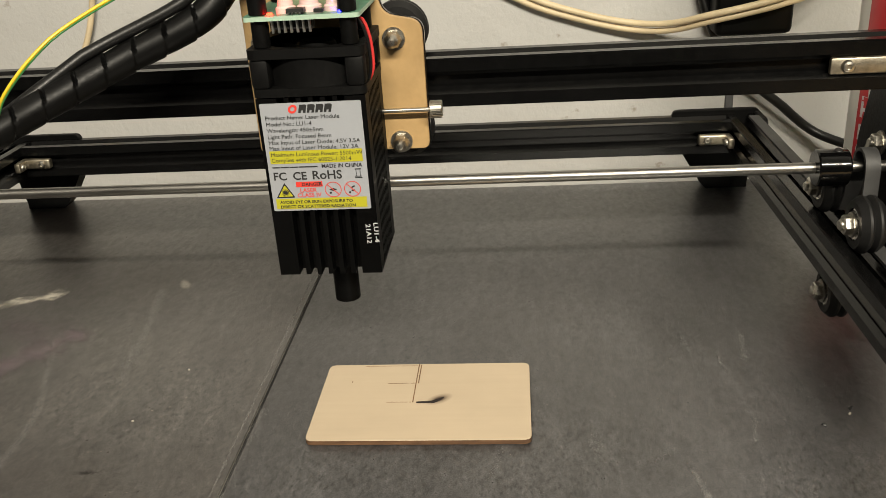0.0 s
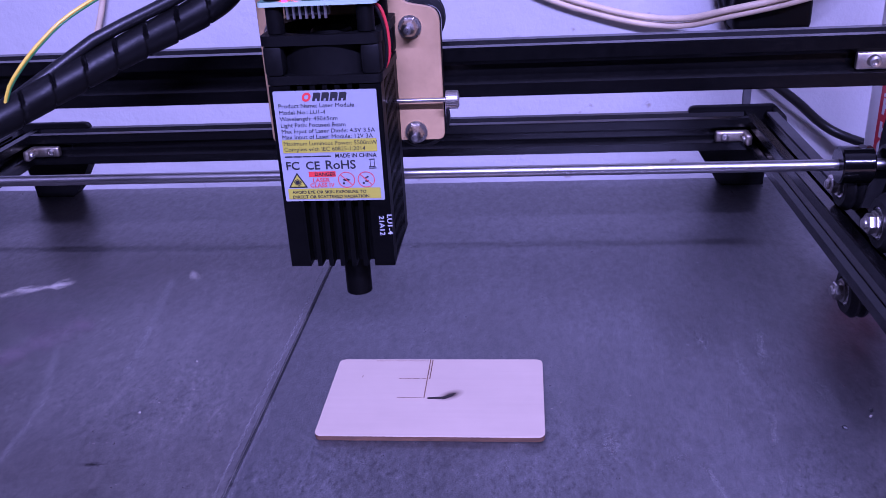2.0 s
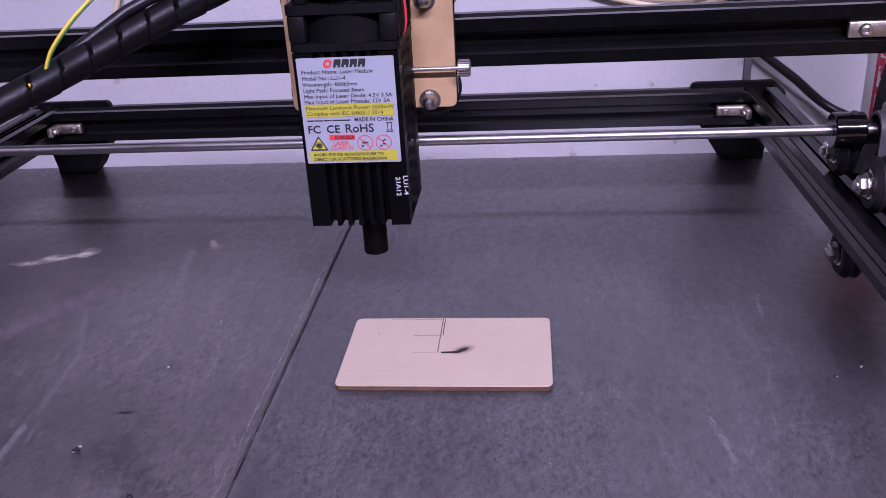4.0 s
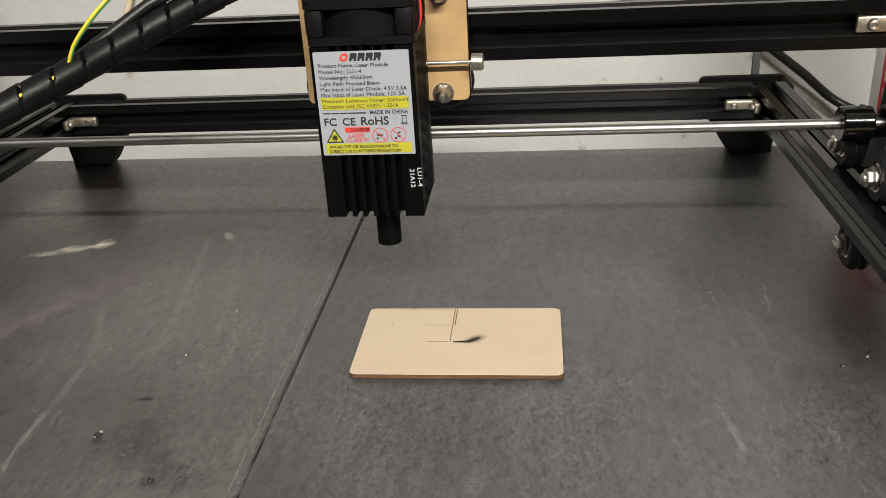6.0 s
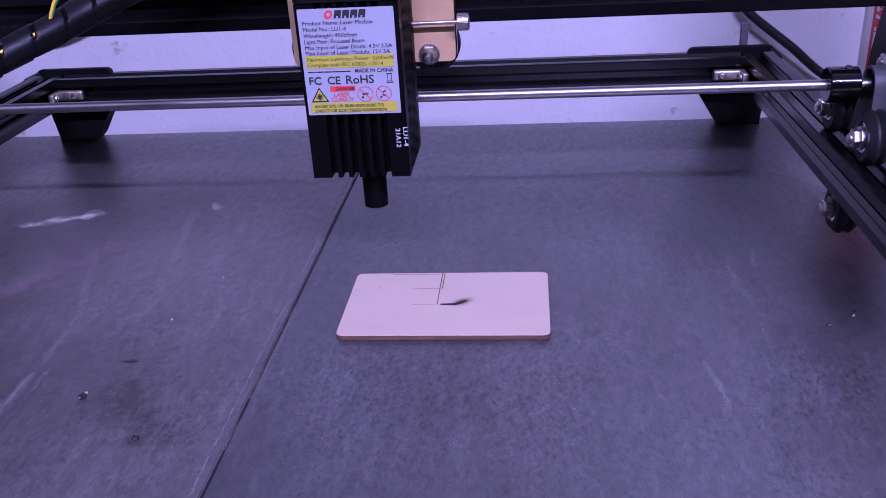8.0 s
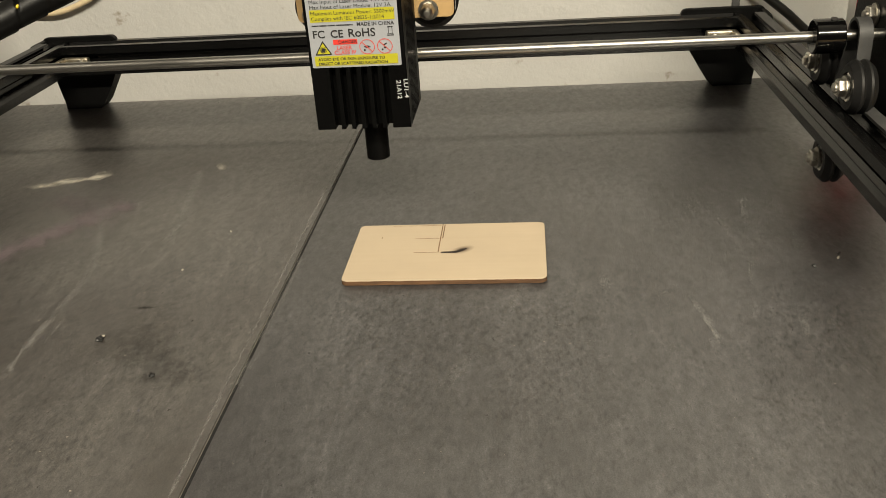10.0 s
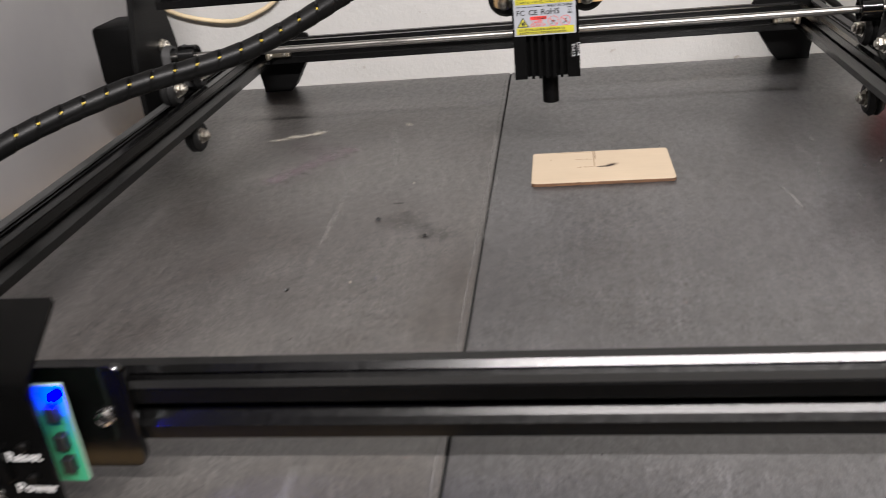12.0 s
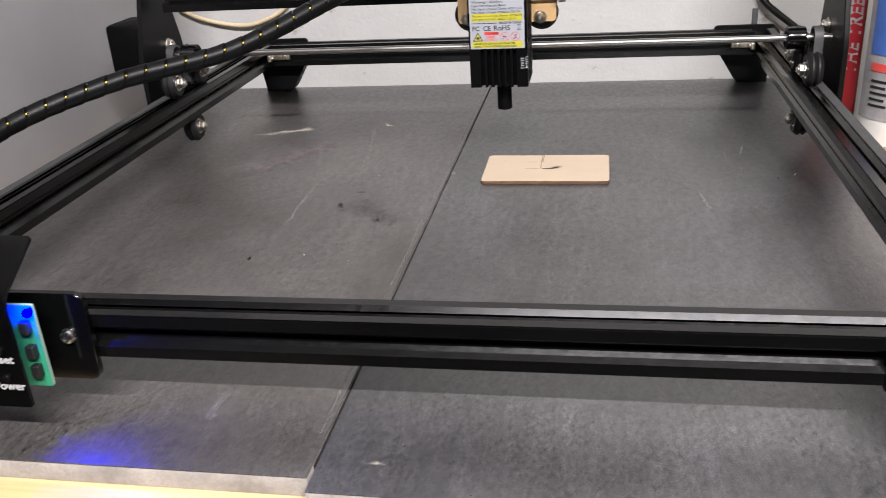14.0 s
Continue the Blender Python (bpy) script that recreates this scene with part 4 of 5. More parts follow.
for f in b.faces:
    f.material_index = 0 if abs(f.normal.z) > 0.5 else 1
board = part("circuit_board", b, [PCB, PCB_EDGE], head, "pale green circuit board")
for dx, dy, r, h in ((-0.0065, -0.0125, 0.0036, 0.009), (0.0015, -0.0105, 0.0044, 0.010), (0.0105, -0.0120, 0.0034, 0.009)):
    b = bmesh.new()
    lathe(b, [(0, 0), (r, 0), (r, 0.0018), (r * 0.78, 0.0024), (r * 0.72, h * 0.55), (r * 0.9, h * 0.62), (r, h * 0.7), (r, h), (0, h)], Matrix.Translation((HX + dx, cy + dy, 0.1608)), 24)
    part("capacitor", b, COIL, board, "pale round capacitor")
b = bmesh.new()
box(b, (HX - 0.002, cy - 0.0170, 0.1620), (0.0062, 0.0040, 0.0016), None, 0.0002)
box(b, (HX + 0.0062, cy - 0.0172, 0.1618), (0.0034, 0.0026, 0.0012), None, 0.0002)
part("chip", b, CHIP, board)
b = bmesh.new()
for k in range(4):
    for sy in (-1, 1):
        box(b, (HX - 0.0040 + k * 0.0013, cy - 0.0170 + sy * 0.0025, 0.1613), (0.0005, 0.0012, 0.0006))
for k in range(7):
    rod(b, (HX - 0.0108 + k * 0.0022, cy - 0.0172, 0.1545), (HX - 0.0108 + k * 0.0022, cy - 0.0172, 0.1592), 0.0005, 8)
part("pins", b, TIN, board, "row of tinned pins")
b = bmesh.new()
box(b, (HX - 0.0042, cy - 0.0150, 0.1573), (0.0155, 0.0030, 0.0036), None, 0.0003)
part("pin_header", b, CHIP, board)
for dx, mat, label_text in ((-0.0112, LED_RED, "lit red indicator"), (0.0140, LED_BLUE, "lit blue indicator")):
    b = bmesh.new()
    box(b, (HX + dx, cy - 0.0178, 0.1612), (0.0020, 0.0012, 0.0008), None, 0.0002)
    part("led", b, mat, board, label_text)
b = bmesh.new()
sweep(b, [(HX + 0.0155, cy - 0.009, 0.1588), (HX + 0.0200, cy - 0.011, 0.1570), (HX + 0.0222, cy - 0.011, 0.150), (HX + 0.0224, cy - 0.0105, 0.140), (HX + 0.0205, cy - 0.010, 0.1355)], 0.0006, 0.002, 8)
part("fan_wire", b, WIRE_RED, fan, "red fan wire")
b = bmesh.new()
sweep(b, [(HX + 0.0150, cy - 0.0098, 0.1588), (HX + 0.0190, cy - 0.0122, 0.1566), (HX + 0.0214, cy - 0.0124, 0.150), (HX + 0.0216, cy - 0.0118, 0.140), (HX + 0.0202, cy - 0.0112, 0.1352)], 0.0006, 0.002, 8)
part("fan_wire", b, WIRE_BLACK, fan)

# carrier plates, wheels and clamp screw
P_Y = H_Y0 + 0.0405
carrier = thing("head_carrier", (HX, P_Y, 0.099), "tan hardboard and black carrier plates with wheels behind the laser", "carrier plate")
tan = rounded([(HX - 0.0330, 0.0990), (HX + 0.0375, 0.0990), (HX + 0.0375, 0.1505), (HX + 0.0215, 0.1535), (HX + 0.0190, 0.2050), (HX - 0.0330, 0.2050)],
              [0.003, 0.003, 0.005, 0.006, 0.003, 0.003])
b = bmesh.new()
plate(b, tan, "y", P_Y, P_Y + 0.0028, 0.0002)
part("front_plate", b, HARDBOARD, carrier, "tan hardboard plate")
b = bmesh.new()
plate(b, [(HX + (u - HX) * 1.012, 0.15 + (v - 0.15) * 1.004) for u, v in tan], "y", P_Y + 0.0030, P_Y + 0.0056, 0.0002)
part("back_plate", b, GLOSS_BLACK, carrier, "black acrylic backing plate")
for dx in (-0.0262, 0.0262):
    for z in (Z_G + 0.0208, Z_G - 0.0208):
        v_wheel(carrier, (HX + dx, Y_G, z), (0, -1, 0), nut=False)
        b = bmesh.new()
        rod(b, (HX + dx, P_Y, z), (HX + dx, Y_G, z), 0.0024, 16)
        cap_nut(b, (HX + dx, P_Y, z), (0, -1, 0), 0.0035)
        part("cap_nut", b, CHROME, carrier, "chrome dome nut")
b = bmesh.new()
rod(b, (HX + 0.020, P_Y - 0.005, 0.1165), (HX + 0.040, P_Y - 0.005, 0.1165), 0.0009, 16)
thumb = part("thumb_screw", b, CHROME, carrier, "knurled thumb screw")
b = bmesh.new()
prof_seg = 22
for k in range(prof_seg):
    a = 2 * math.pi * k / prof_seg
    box(b, (HX + 0.0415, P_Y - 0.005 + 0.0031 * math.cos(a), 0.1165 + 0.0031 * math.sin(a)), (0.0046, 0.0005, 0.0009), pose(0, 0, 0, math.degrees(a) + 90, 0, 0))
rod(b, (HX + 0.0390, P_Y - 0.005, 0.1165), (HX + 0.0442, P_Y - 0.005, 0.1165), 0.0031, 32)
part("knurled_knob", b, CHROME, thumb)

# ---------------------------------------------------------------- engraved card
card = thing("wooden_card", (0.0428, 0.027, 0.0), "thin birch plywood card with a burnt mark on slate", "wooden card")
b = bmesh.new()
plate(b, rounded(rect(-0.0003, -0.0003, 0.0859, 0.0543), 0.0032, 6), "z", 0.0002, 0.0023, 0.0001)
for f in b.faces:
    f.material_index = 0 if f.normal.z > 0.5 else 1
part("board", b, [CARD_WOOD, CARD_EDGE], card)


def burn(rects, mat=CHAR, z=0.00233):
    b = bmesh.new()
    for x0, y0, x1, y1 in rects:
        box(b, ((x0 + x1) / 2, (y0 + y1) / 2, z), (x1 - x0, y1 - y0, 0.00006))
    part("burn_mark", b, mat, card, "scorched engraving line")


burn([(0.0385, 0.0250, 0.0389, 0.0540), (0.0395, 0.0390, 0.0399, 0.0535), (0.0270, 0.0390, 0.0355, 0.0392), (0.0365, 0.0390, 0.0385, 0.0392), (0.0280, 0.0251, 0.0380, 0.0253), (0.0115, 0.0400, 0.0118, 0.0412),
      (0.0155, 0.0528, 0.0380, 0.0530)], vary(material("brown_scorch", (0.16, 0.08, 0.03), 0.8), (0.16, 0.08, 0.03), 0.4, 300))
b = bmesh.new()
plate(b, rounded([(0.0400, 0.0244), (0.0470, 0.0242), (0.0498, 0.0262), (0.0515, 0.0290), (0.0490, 0.0278), (0.0462, 0.0260), (0.0400, 0.0255)], 0.0006), "z", 0.0023, 0.00236)
part("burn_mark", b, CHAR, card, "black charred blotch")
card.location *= 1.028
card.scale = (1.028, 1.028, 1.028)

# ---------------------------------------------------------------- control box on the front rail
BX0, BX1, BY, BZ0, BZ1 = -0.2350, -0.1382, -0.3160, 0.0228, 0.0705
control = thing("control_box", (-0.18, -0.30, 0.024), "glossy black control box with sockets on the front rail", "control box")
b = bmesh.new()
plate(b, rounded(rect(-0.2480, 0.0215, -0.1215, 0.0615), 0.005), "y", Y_F - 0.0135, Y_F - 0.0103, 0.0003)
part("mounting_plate", b, GLOSS_BLACK, control, "black acrylic mounting plate")
b = bmesh.new()
# front sheet, bent back at the fold
TOP_Y, TOP_Z = -0.2905, 0.0860
bend = [(BY, BZ0), (BY, BZ1 - 0.004), (BY + 0.0006, BZ1 - 0.0015), (BY + 0.0025, BZ1 + 0.0008), (BY + 0.0050, BZ1 + 0.0026), (TOP_Y, TOP_Z)]
inner = [(TOP_Y + 0.001, TOP_Z - 0.0022), (BY + 0.0062, BZ1 + 0.0006), (BY + 0.0036, BZ1 - 0.0020), (BY + 0.0024, BZ1 - 0.005), (BY + 0.0024, BZ0)]
plate(b, bend + inner, "x", BX0, BX1, 0.0004)
cover = part("cover", b, GLOSS_BLACK, control, "bent glossy black cover")
b = bmesh.new()
plate(b, rounded(rect(BX0 + 0.004, BZ0 + 0.002, BX1 + 0.0022, 0.0620), 0.001), "y", -0.3035, -0.3019)
for f in b.faces:
    f.material_index = 0 if abs(f.normal.y) > 0.5 else 1
main_board = part("circuit_board", b, [PCB_GREEN, PCB_EDGE], control, "green circuit board behind the cover")
b = bmesh.new()
box(b, (BX1 + 0.0002, -0.3046, 0.0590), (0.0022, 0.0020, 0.0022), None, 0.0003)
part("led", b, LED_BOX, main_board, "lit blue indicator")
for z in (0.0530, 0.0420, 0.0330):
    b = bmesh.new()
    box(b, (BX1 - 0.0018, -0.3052, z), (0.0036, 0.0034, 0.0055), None, 0.0003)
    part("tact_switch", b, CHIP, main_board)
for x, y, z, r in ((-0.1310, Y_F - 0.0136, 0.0425, 0.0034), (-0.2080, BY - 0.0001, 0.0575, 0.0027), (-0.1600, BY - 0.0001, 0.0575, 0.0027), (-0.1598, BY - 0.0001, 0.0285, 0.0027)):
    b = bmesh.new()
    screw_head(b, (x, y, z), (0, -1, 0), r)
    sc = part("screw", b, STEEL, control, "plated cross-head screw")
    # black bars for the recess: its shade is put in as colour
    b = bmesh.new()
    for a in (45, 135):
        box(b, (x, y - r * 0.42, z), (r * 0.95, r * 0.5, r * 0.17), pose(0, 0, 0, 0, a, 0))
    part("cross_slot", b, CHIP, sc)
# sockets and buttons
b = bmesh.new()
plate(b, rounded(rect(-0.1690, 0.0360, -0.1515, 0.0490), 0.0008), "y", BY - 0.0022, BY - 0.0001, 0.0002)
jack = part("modular_socket", b, GLOSS_BLACK, control, "empty black modular socket")
# flat black shapes on the face give the opening its shade
b = bmesh.new()
for dx0, dx1, dz0, dz1 in ((0.0040, 0.0135, 0.0040, 0.0100), (0.0060, 0.0115, 0.0022, 0.0042), (0.0072, 0.0103, 0.0010, 0.0024)):
    box(b, (-0.1690 + (dx0 + dx1) / 2, BY - 0.00225, 0.0360 + (dz0 + dz1) / 2), (dx1 - dx0, 0.0004, dz1 - dz0))
part("socket_mouth", b, VOID, jack)
for z in (0.0485, 0.0365):
    b = bmesh.new()
    rod(b, (-0.1452, BY + 0.001, z), (-0.1452, BY - 0.0014, z), 0.0017, 20)
    part("push_button", b, BLACK_PLASTIC, control, "small black push button")
for z, words in ((0.0430, "Reset"), (0.0310, "Power")):
    wording("print", words, 0.0050, Matrix.Translation((-0.1520, BY - 0.0001, z)) @ pose(0, 0, 0, 90, 0, 0), PRINT_WHITE, cover, bold=0.00012, stretch=1.02)
SLOPE = Matrix.Translation((-0.2262, BY + 0.0056, BZ1 + 0.0030)) @ pose(0, 0, 0, math.degrees(math.atan2(TOP_Z - BZ1 - 0.0026, TOP_Y - BY - 0.0050)), 0, 0)
wordmark(SLOPE @ Matrix.Translation((0, 0, 0.0002)), 0.0715, 0.0176, PRINT_RED, PRINT_WHITE, cover)
b = bmesh.new()
box(b, (-0.1925, BY - 0.0030, 0.0468), (0.0112, 0.0064, 0.0108), None, 0.0005, 2)
part("usb_socket", b, STEEL, control, "plated square USB socket")
b = bmesh.new()
box(b, (-0.2200, BY - 0.0012, 0.0435), (0.0110, 0.0024, 0.0115), None, 0.0006, 2)
part("power_socket", b, GLOSS_BLACK, control)


def plug_and_cable(name, label_text, category, path, plug_pts, sizes, r):
    """A moulded plug on its lead: square or round body, ribbed sleeve, then the cable."""
    ob = thing(name, plug_pts[0], label_text, category)
    a, c, d = (Vector(p) for p in plug_pts)
    b = bmesh.new()
    w, h, round_body = sizes
    n = (c - a).length
    m = between(a, c)
    if round_body:
        lathe(b, [(0, 0), (w * 0.8, 0), (w, 0.002), (w, n * 0.55), (w * 0.86, n * 0.62), (w * 0.86, n), (0, n)], m, 24)
    else:
        body = bmesh.new()
        box(body, (0, 0, n / 2), (w, h, n), None, 0.0014, 2)
        bmesh.ops.transform(body, matrix=m, verts=body.verts)
        join(b, body)
    part("plug", b, BLACK_PLASTIC, ob, "moulded black plug")
    b = bmesh.new()
    k = (d - c).length
    prof = [(0, 0)]
    for q in range(9):
        z = k * q / 9
        rr = w * 0.62 * (1 - q / 9) + r * 1.15 * q / 9
        prof += [(rr, z), (rr, z + k * 0.06), (rr * 0.84, z + k * 0.065), (rr * 0.84, z + k * 0.105)]
    prof.append((0, k))
    lathe(b, prof, between(c, d), 20)
    part("strain_relief", b, RUBBER, ob)
    b = bmesh.new()
    sweep(b, path, r, 0.006, 14)
    part("cable", b, WIRE_BLACK, ob)
    return ob


plug_and_cable("usb_cable", "black USB cable plugged into the control box", "cable",
               [(-0.2110, -0.3660, 0.0270), (-0.2160, -0.3760, 0.0150), (-0.2210, -0.3860, -0.0100), (-0.2260, -0.3930, -0.0600), (-0.2300, -0.4000, -0.2000), (-0.2300, -0.4000, -0.6000)],
               [(-0.1925, BY - 0.0060, 0.0470), (-0.2035, -0.3480, 0.0345), (-0.2112, -0.3662, 0.0268)], (0.0088, 0.0080, False), 0.0021)
plug_and_cable("power_cable", "black power lead with a round plug in the control box", "cable",
               [(-0.2420, -0.3600, 0.0175), (-0.2500, -0.3720, 0.0050), (-0.2560, -0.3820, -0.0250), (-0.2600, -0.3880, -0.1000), (-0.2600, -0.3900, -0.6000)],
               [(-0.2200, BY - 0.0020, 0.0435), (-0.2330, -0.3420, 0.0290), (-0.2422, -0.3603, 0.0172)], (0.0047, 0.0047, True), 0.0019)

# ---------------------------------------------------------------- cable bundle to the head
PATH_B = [(HX - 0.012, 0.058, 0.182), (HX - 0.030, 0.054, 0.172), (-0.030, 0.046, 0.1585), (-0.060, 0.034, 0.1452), (-0.082, 0.018, 0.1352), (-0.102, -0.001, 0.1260),
          (-0.152, -0.040, 0.1060), (-0.215, -0.078, 0.0960), (-0.268, -0.125, 0.0790), (-0.284, -0.195, 0.0560), (-0.272, -0.262, 0.0440), (-0.246, -0.300, 0.0440)]
bundle = thing("cable_bundle", (-0.246, -0.30, 0.048), "black spiral-wrapped cable bundle running to the laser head", "cable bundle")
PITCH = 0.0125


def wrap_radius(s_at, angle):
    f = (s_at / PITCH - angle / (2 * math.pi)) % 1.0
    edge = max(0.0, 1.0 - abs(f - 0.95) / 0.05)
    gape = max(0.05, 1.0 - (abs(angle - 2.45) / 0.62) ** 4, 1.0 - (abs(angle - 4.6) / 0.35) ** 4)    # the slit gapes where the wrap bends away
    return 0.0059 - 0.0004 * min(f, 0.95) - 0.0022 * gape * edge ** 0.5


b = bmesh.new()
sweep(b, PATH_B, 0.0066, 0.0005, 44, wrap_radius)
part("spiral_wrap", b, WRAP_PLASTIC, bundle, "black spiral cable wrap")
b = bmesh.new()
sweep(b, PATH_B[:6], 0.0023, 0.004, 12, None, lambda q: (-0.002 + 0.003 * math.sin(q * 9), 0.0080 - 0.0072 * max(0.0, (q - 0.085) / 0.05)))
part("cable", b, WIRE_BLACK, bundle, "smooth black cable on the bundle")
b = bmesh.new()
sweep(b, [(-0.0176, 0.0500, 0.1817), (-0.0405, 0.0400, 0.1752), (-0.0543, 0.0300, 0.1694), (-0.0692, 0.0160, 0.1609), (-0.0769, 0.0100, 0.1544), (-0.0837, 0.0060, 0.1473), (-0.0897, 0.0040, 0.1398), (-0.0930, 0.0040, 0.1330)], 0.0006, 0.003, 10)
part("earth_wire", b, WIRE_YELLOW, bundle, "yellow and green earth wire")
b = bmesh.new()
sweep(b, [(-0.0176, 0.0504, 0.1810), (-0.0405, 0.0404, 0.1745), (-0.0543, 0.0304, 0.1687), (-0.0692, 0.0164, 0.1602), (-0.0769, 0.0104, 0.1537), (-0.0837, 0.0064, 0.1466), (-0.0897, 0.0044, 0.1391), (-0.0930, 0.0044, 0.1323)], 0.00055, 0.003, 10)
part("earth_wire", b, WIRE_GREEN, bundle)

b = bmesh.new()
sweep(b, PATH_B, 0.0007, 0.002, 8, None, lambda q: (-0.0037, 0.0016) if q > 0.118 else (0.0, 0.0))
part("inner_wire", b, WIRE_YELLOW, bundle, "yellow wire inside the wrap, seen through its slits")

for mat, label_text, pts in ((WIRE_RED, "thin red wire at the control box", [(-0.2335, -0.296, 0.052), (-0.246, -0.312, 0.060), (-0.262, -0.320, 0.052), (-0.258, -0.318, 0.040), (-0.244, -0.305, 0.043)]),
                             (WIRE_YELLOW, "thin yellow wire hanging over the bench edge", [(-0.2335, -0.292, 0.034), (-0.247, -0.310, 0.024), (-0.262, -0.330, 0.010), (-0.285, -0.352, 0.004), (-0.310, -0.372, -0.03), (-0.32, -0.38, -0.2)]),
                             (WIRE_BLACK, "thin black wires at the control box", [(-0.2335, -0.294, 0.046), (-0.250, -0.310, 0.050), (-0.266, -0.316, 0.044), (-0.262, -0.305, 0.034), (-0.2400, -0.296, 0.038)])):
    b = bmesh.new()
    sweep(b, pts, 0.0010, 0.003, 10)
    single("thin_wire", b, mat, label_text, "wire")

# ---------------------------------------------------------------- along the wall
for pts in ([(-0.0058, 0.4150, 0.1950), (0.0450, 0.4130, 0.1400), (0.0950, 0.4120, 0.1090), (0.1389, 0.4110, 0.0932), (0.1760, 0.4080, 0.0852), (0.2024, 0.3950, 0.0861), (0.2255, 0.3740, 0.0945), (0.2503, 0.3680, 0.1001), (0.2738, 0.3700, 0.1052), (0.2960, 0.3800, 0.1120), (0.3250, 0.3960, 0.1350), (0.3500, 0.4060, 0.1950)],
            [(-0.0179, 0.4170, 0.1850), (0.0430, 0.4150, 0.1330), (0.0940, 0.4140, 0.1035), (0.1391, 0.4130, 0.0878), (0.1764, 0.4100, 0.0797), (0.2032, 0.3980, 0.0806), (0.2264, 0.3770, 0.0896), (0.2514, 0.3710, 0.0953), (0.2751, 0.3730, 0.1001), (0.2976, 0.3830, 0.1057), (0.3300, 0.3990, 0.1300), (0.3580, 0.4080, 0.1950)],
            [(-0.4400, 0.4170, 0.1600), (-0.4164, 0.4150, 0.0820), (-0.3914, 0.4130, 0.0575), (-0.3371, 0.4120, 0.0445), (-0.3016, 0.4120, 0.0498), (-0.2717, 0.4130, 0.0680), (-0.2480, 0.4140, 0.1150), (-0.2350, 0.4150, 0.1950)]):
    b = bmesh.new()
    sweep(b, pts, 0.0024, 0.005, 12)
    single("wall_cable", b, CREAM_CABLE, "cream cable hanging in a loop on the wall", "cable", "cream cables on the wall")
adapter = thing("power_adapter", (0.243, WALL_Y, 0.085), "black plug-in power adapter on the wall", "power adapter")
b = bmesh.new()
box(b, (0.2575, WALL_Y - 0.0205, 0.1290), (0.055, 0.0410, 0.104), None, 0.005, 3)
part("casing", b, BLACK_PLASTIC, adapter)
b = bmesh.new()
sweep(b, [(0.2206, 0.4120, 0.1693), (0.2230, 0.4100, 0.1146), (0.2329, 0.4060, 0.0804), (0.2425, 0.4080, 0.0634), (0.2498, 0.4040, 0.0495), (0.2850, 0.4030, 0.0213), (0.3214, 0.4020, -0.0068), (0.372, 0.3600, -0.0150), (0.40, 0.30, -0.0060), (0.46, 0.24, -0.0062)], 0.0036, 0.005, 12)
part("lead", b, WIRE_BLACK, adapter)
b = bmesh.new()
box(b, (0.2190, Y_B + 0.0135, RAIL_Z + 0.0160), (0.0050, 0.0022, 0.0220), None, 0.0005)
part("corner_pin", b, BELT, frame_thing, "grey pin at the rear corner")


def can(x, y, r, h, label_text, category):
    ob = thing("spray_can", (x, y, -0.0095), label_text, category, "cans beside the engraver")
    b = bmesh.new()
    lathe(b, [(0, 0), (r * 0.92, 0), (r, 0.003), (r, h * 0.82), (r * 0.96, h * 0.85), (r * 0.6, h * 0.93), (0, h * 0.93)], Matrix.Translation((x, y, -0.0095)), 48)
    return ob, b


def wrap_band(x, y, r, a0, a1, z0, z1, mat, parent, name="band"):
    b = bmesh.new()
    rows = []
    n = 14
    for rr in (r + 0.0001, r + 0.0004):
        rows.append([[b.verts.new((x + rr * math.cos(radians(a0 + (a1 - a0) * i / n)), y + rr * math.sin(radians(a0 + (a1 - a0) * i / n)), z)) for i in range(n + 1)] for z in (z0, z1)])
    for i in range(n):
        (p, q), (u, v) = rows
        for quad in ((p[i], p[i + 1], q[i + 1], q[i]), (u[i], u[i + 1], v[i + 1], v[i]), (q[i], q[i + 1], v[i + 1], v[i]), (p[i], p[i + 1], u[i + 1], u[i])):
            b.faces.new(quad)
    return part(name, b, mat, parent)


def wrapped_words(x, y, r, angle, z, words, size, mat, parent):
    """Words that run up the side of a can, bent to its curve."""
    cu = bpy.data.curves.new("print", "FONT")
    cu.body, cu.size, cu.extrude, cu.offset = words, size, 0.00005, 0.0003
    ob = bpy.data.objects.new("print", cu)
    me = bpy.data.meshes.new_from_object(ob)
    bpy.data.objects.remove(ob)
    bpy.data.curves.remove(cu)
    b = bmesh.new()
    b.from_mesh(me)
    bpy.data.meshes.remove(me)
    for v in b.verts:
        a = radians(angle) - (v.co.y / r)
        rr = r + 0.0005 + v.co.z
        v.co = (x + rr * math.cos(a), y + rr * math.sin(a), z + v.co.x)
    return part("print", b, mat, parent)


RED_CAN = vary(material("red_printed_tin", (0.40, 0.025, 0.03), 0.35), (0.40, 0.025, 0.03), 0.06, 30, (0.28, 0.4))
GREEN_CAN = vary(material("green_printed_tin", (0.02, 0.26, 0.07), 0.35), (0.02, 0.26, 0.07), 0.06, 30, (0.28, 0.4))
WHITE_PLASTIC = vary(material("white_plastic_bottle", (0.62, 0.60, 0.56), 0.4), (0.62, 0.60, 0.56), 0.05, 20, (0.35, 0.5))
GREY_LABEL = vary(material("grey_bottle_label", (0.30, 0.29, 0.29), 0.5), (0.30, 0.29, 0.29), 0.25, 60, (0.4, 0.6))
BLUE_PRINT = vary(material("blue_print", (0.06, 0.13, 0.40), 0.45), (0.06, 0.13, 0.40), 0.15, 40, (0.4, 0.5))
CX, CY, CR = 0.2995, 0.2000, 0.0330
red_can, b = can(CX, CY, CR, 0.235, "red and green printed tin with white lettering", "can")
part("body", b, GREEN_CAN, red_can, "green printed body")
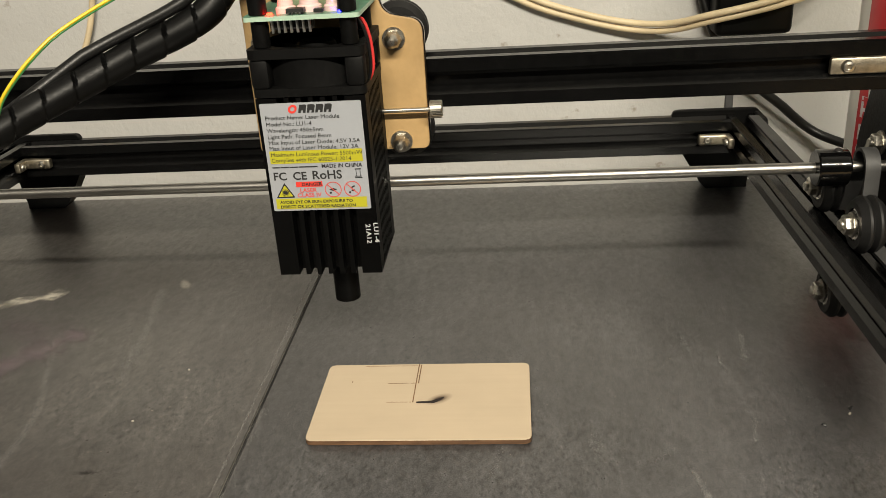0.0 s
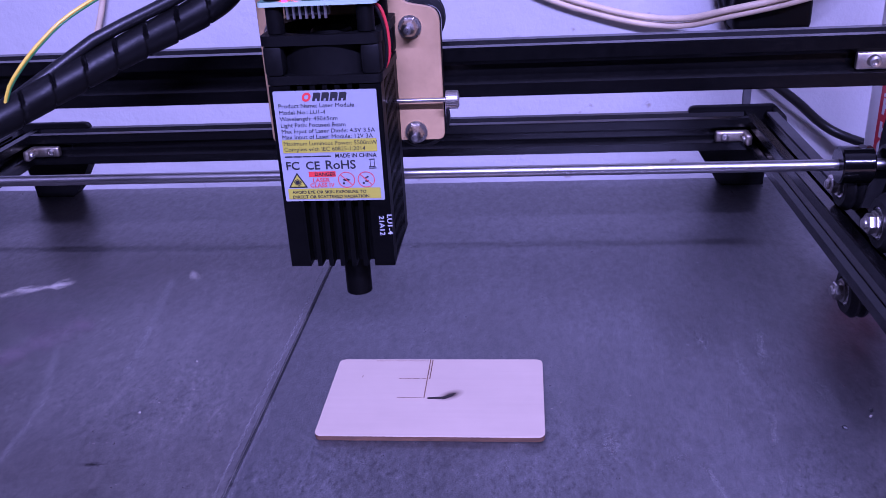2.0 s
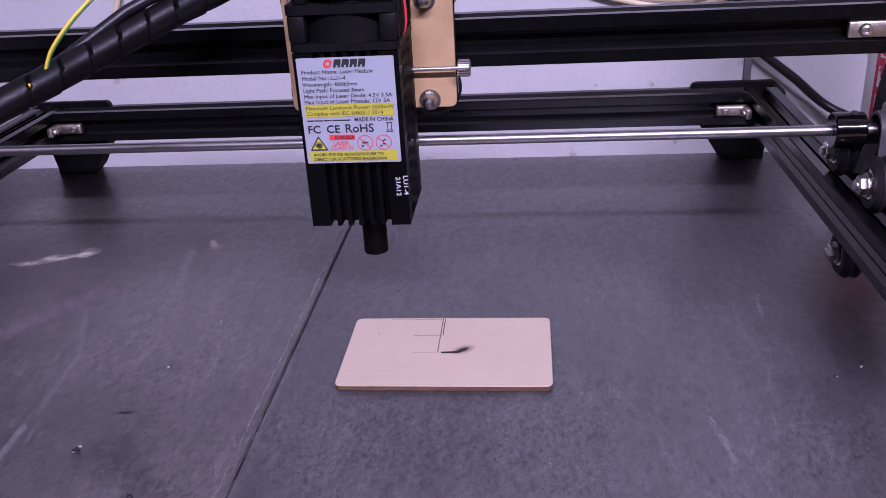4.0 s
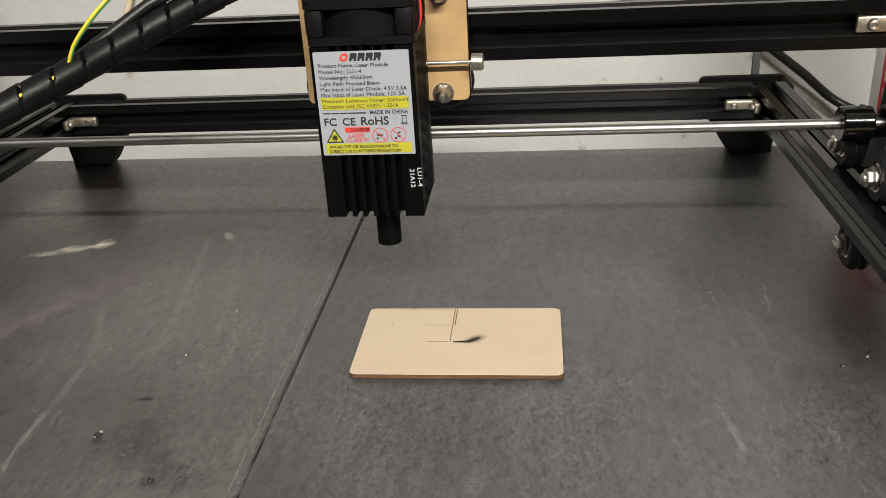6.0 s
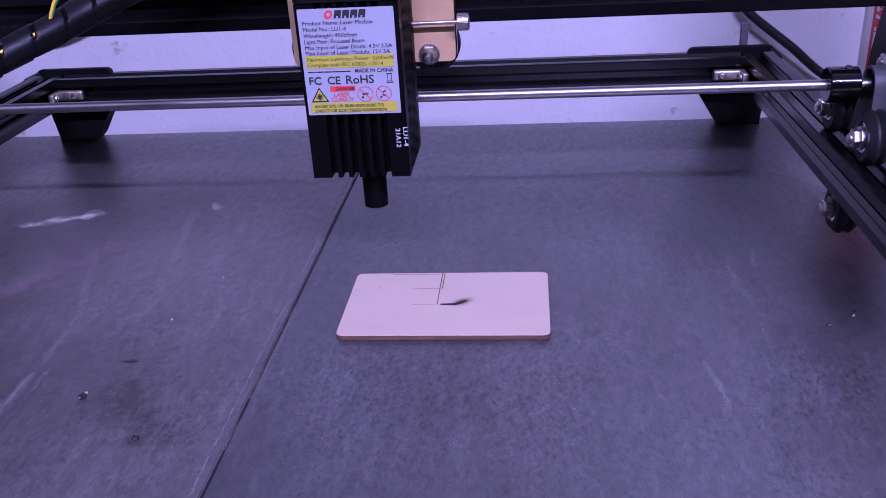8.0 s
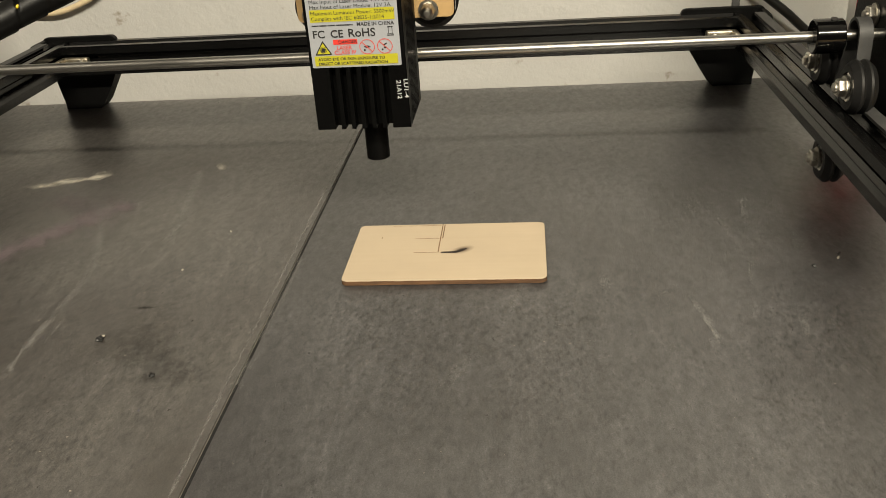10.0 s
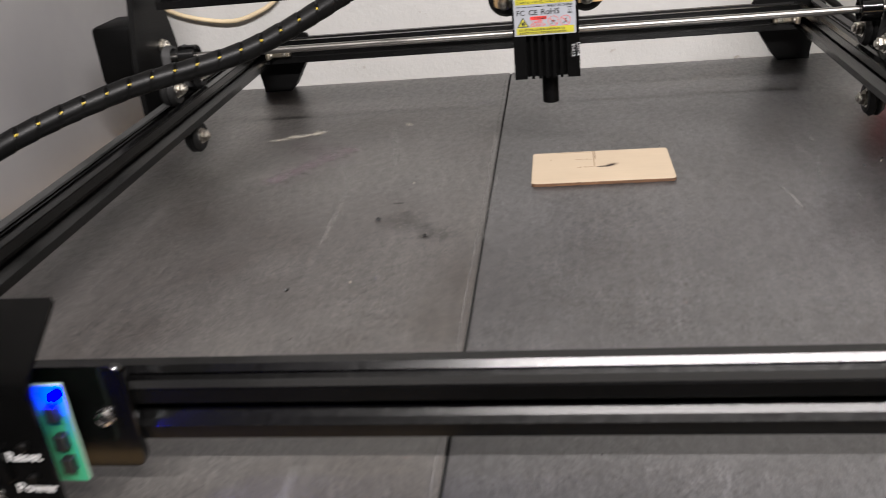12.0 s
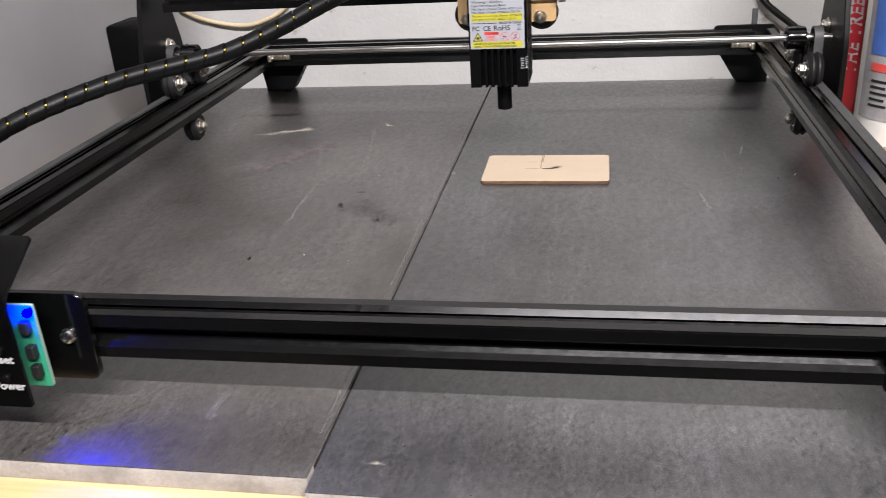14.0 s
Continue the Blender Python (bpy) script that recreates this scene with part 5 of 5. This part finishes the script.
wrap_band(CX, CY, CR, 160, 190, 0.000, 0.185, WHITE_PLASTIC, red_can, "white_panel")
wrap_band(CX, CY, CR, 190, 244, 0.000, 0.185, RED_CAN, red_can, "red_panel")
wrap_band(CX, CY, CR, 266, 292, 0.000, 0.185, CHIP, red_can, "black_panel")
for a, z, words in ((224, 0.030, "THE TREE"), (196, 0.034, "NOT THE")):
    wrapped_words(CX, CY, CR, a + 16, z, words, 0.0140, PRINT_WHITE, red_can)
b = bmesh.new()
lathe(b, [(0, 0), (0.022, 0), (0.024, 0.002), (0.024, 0.032), (0.021, 0.038), (0, 0.040)], Matrix.Translation((CX, CY, 0.2090)), 36)
part("cap", b, WHITE_PLASTIC, red_can, "white cap")
DX, DY, DR = 0.3130, 0.1270, 0.0380
bottle, b = can(DX, DY, DR, 0.20, "white plastic bottle with a grey label", "bottle")
bottle.name = "plastic_bottle"
part("body", b, WHITE_PLASTIC, bottle)
wrap_band(DX, DY, DR, 190, 236, 0.012, 0.130, GREY_LABEL, bottle, "paper_label")
wrap_band(DX, DY, DR + 0.0004, 200, 226, 0.060, 0.125, BLUE_PRINT, bottle, "blue_print")
wrap_band(DX, DY, DR + 0.0004, 204, 230, 0.048, 0.054, INK_PINK, bottle, "print_bar")
for k in range(5):
    wrap_band(DX, DY, DR + 0.0004, 206, 228 - 3 * (k % 2), 0.022 + 0.0045 * k, 0.0238 + 0.0045 * k, INK, bottle, "print_bar")
b = bmesh.new()
lathe(b, [(0, 0), (0.015, 0), (0.016, 0.002), (0.015, 0.026), (0, 0.027)], Matrix.Translation((DX, DY, 0.1765)), 28)
part("cap", b, RED_CAN, bottle, "red cap")

# crumbs on the slate
for x, y, r, mat, label_text in ((-0.0905, -0.0420, 0.0021, CHIP, "grey crumb of scorched debris"), (-0.0905, -0.0390, 0.0009, GRIT, "white speck of grit"), (-0.0590, -0.0670, 0.0016, CHIP, "black crumb of scorched debris"),
                                 (0.1999, 0.0106, 0.0013, CHIP, "black crumb of scorched debris"), (0.2134, 0.0217, 0.0011, CHIP, "black crumb of scorched debris"), (0.2120, 0.0181, 0.0009, GRIT, "white speck of grit"),
                                 (-0.0773, 0.0172, 0.0007, GRIT, "white speck of grit"), (-0.0667, 0.0572, 0.0007, GRIT, "white speck of grit"),
                                 (-0.0910, -0.1213, 0.0009, GRIT, "white speck of grit"), (-0.1231, -0.1279, 0.0016, CHIP, "black crumb of scorched debris")):
    b = bmesh.new()
    bmesh.ops.create_icosphere(b, subdivisions=2, radius=r)
    for v in b.verts:
        v.co *= 0.75 + 0.5 * noise.noise(v.co * 900 + Vector((x * 70, y * 50, 0)))
        v.co.z = max(v.co.z * 0.8, -r * 0.35)
    bmesh.ops.translate(b, vec=(x, y, r * 0.36), verts=b.verts)
    single("crumb", b, mat, label_text, "crumb", "crumbs on the slate")
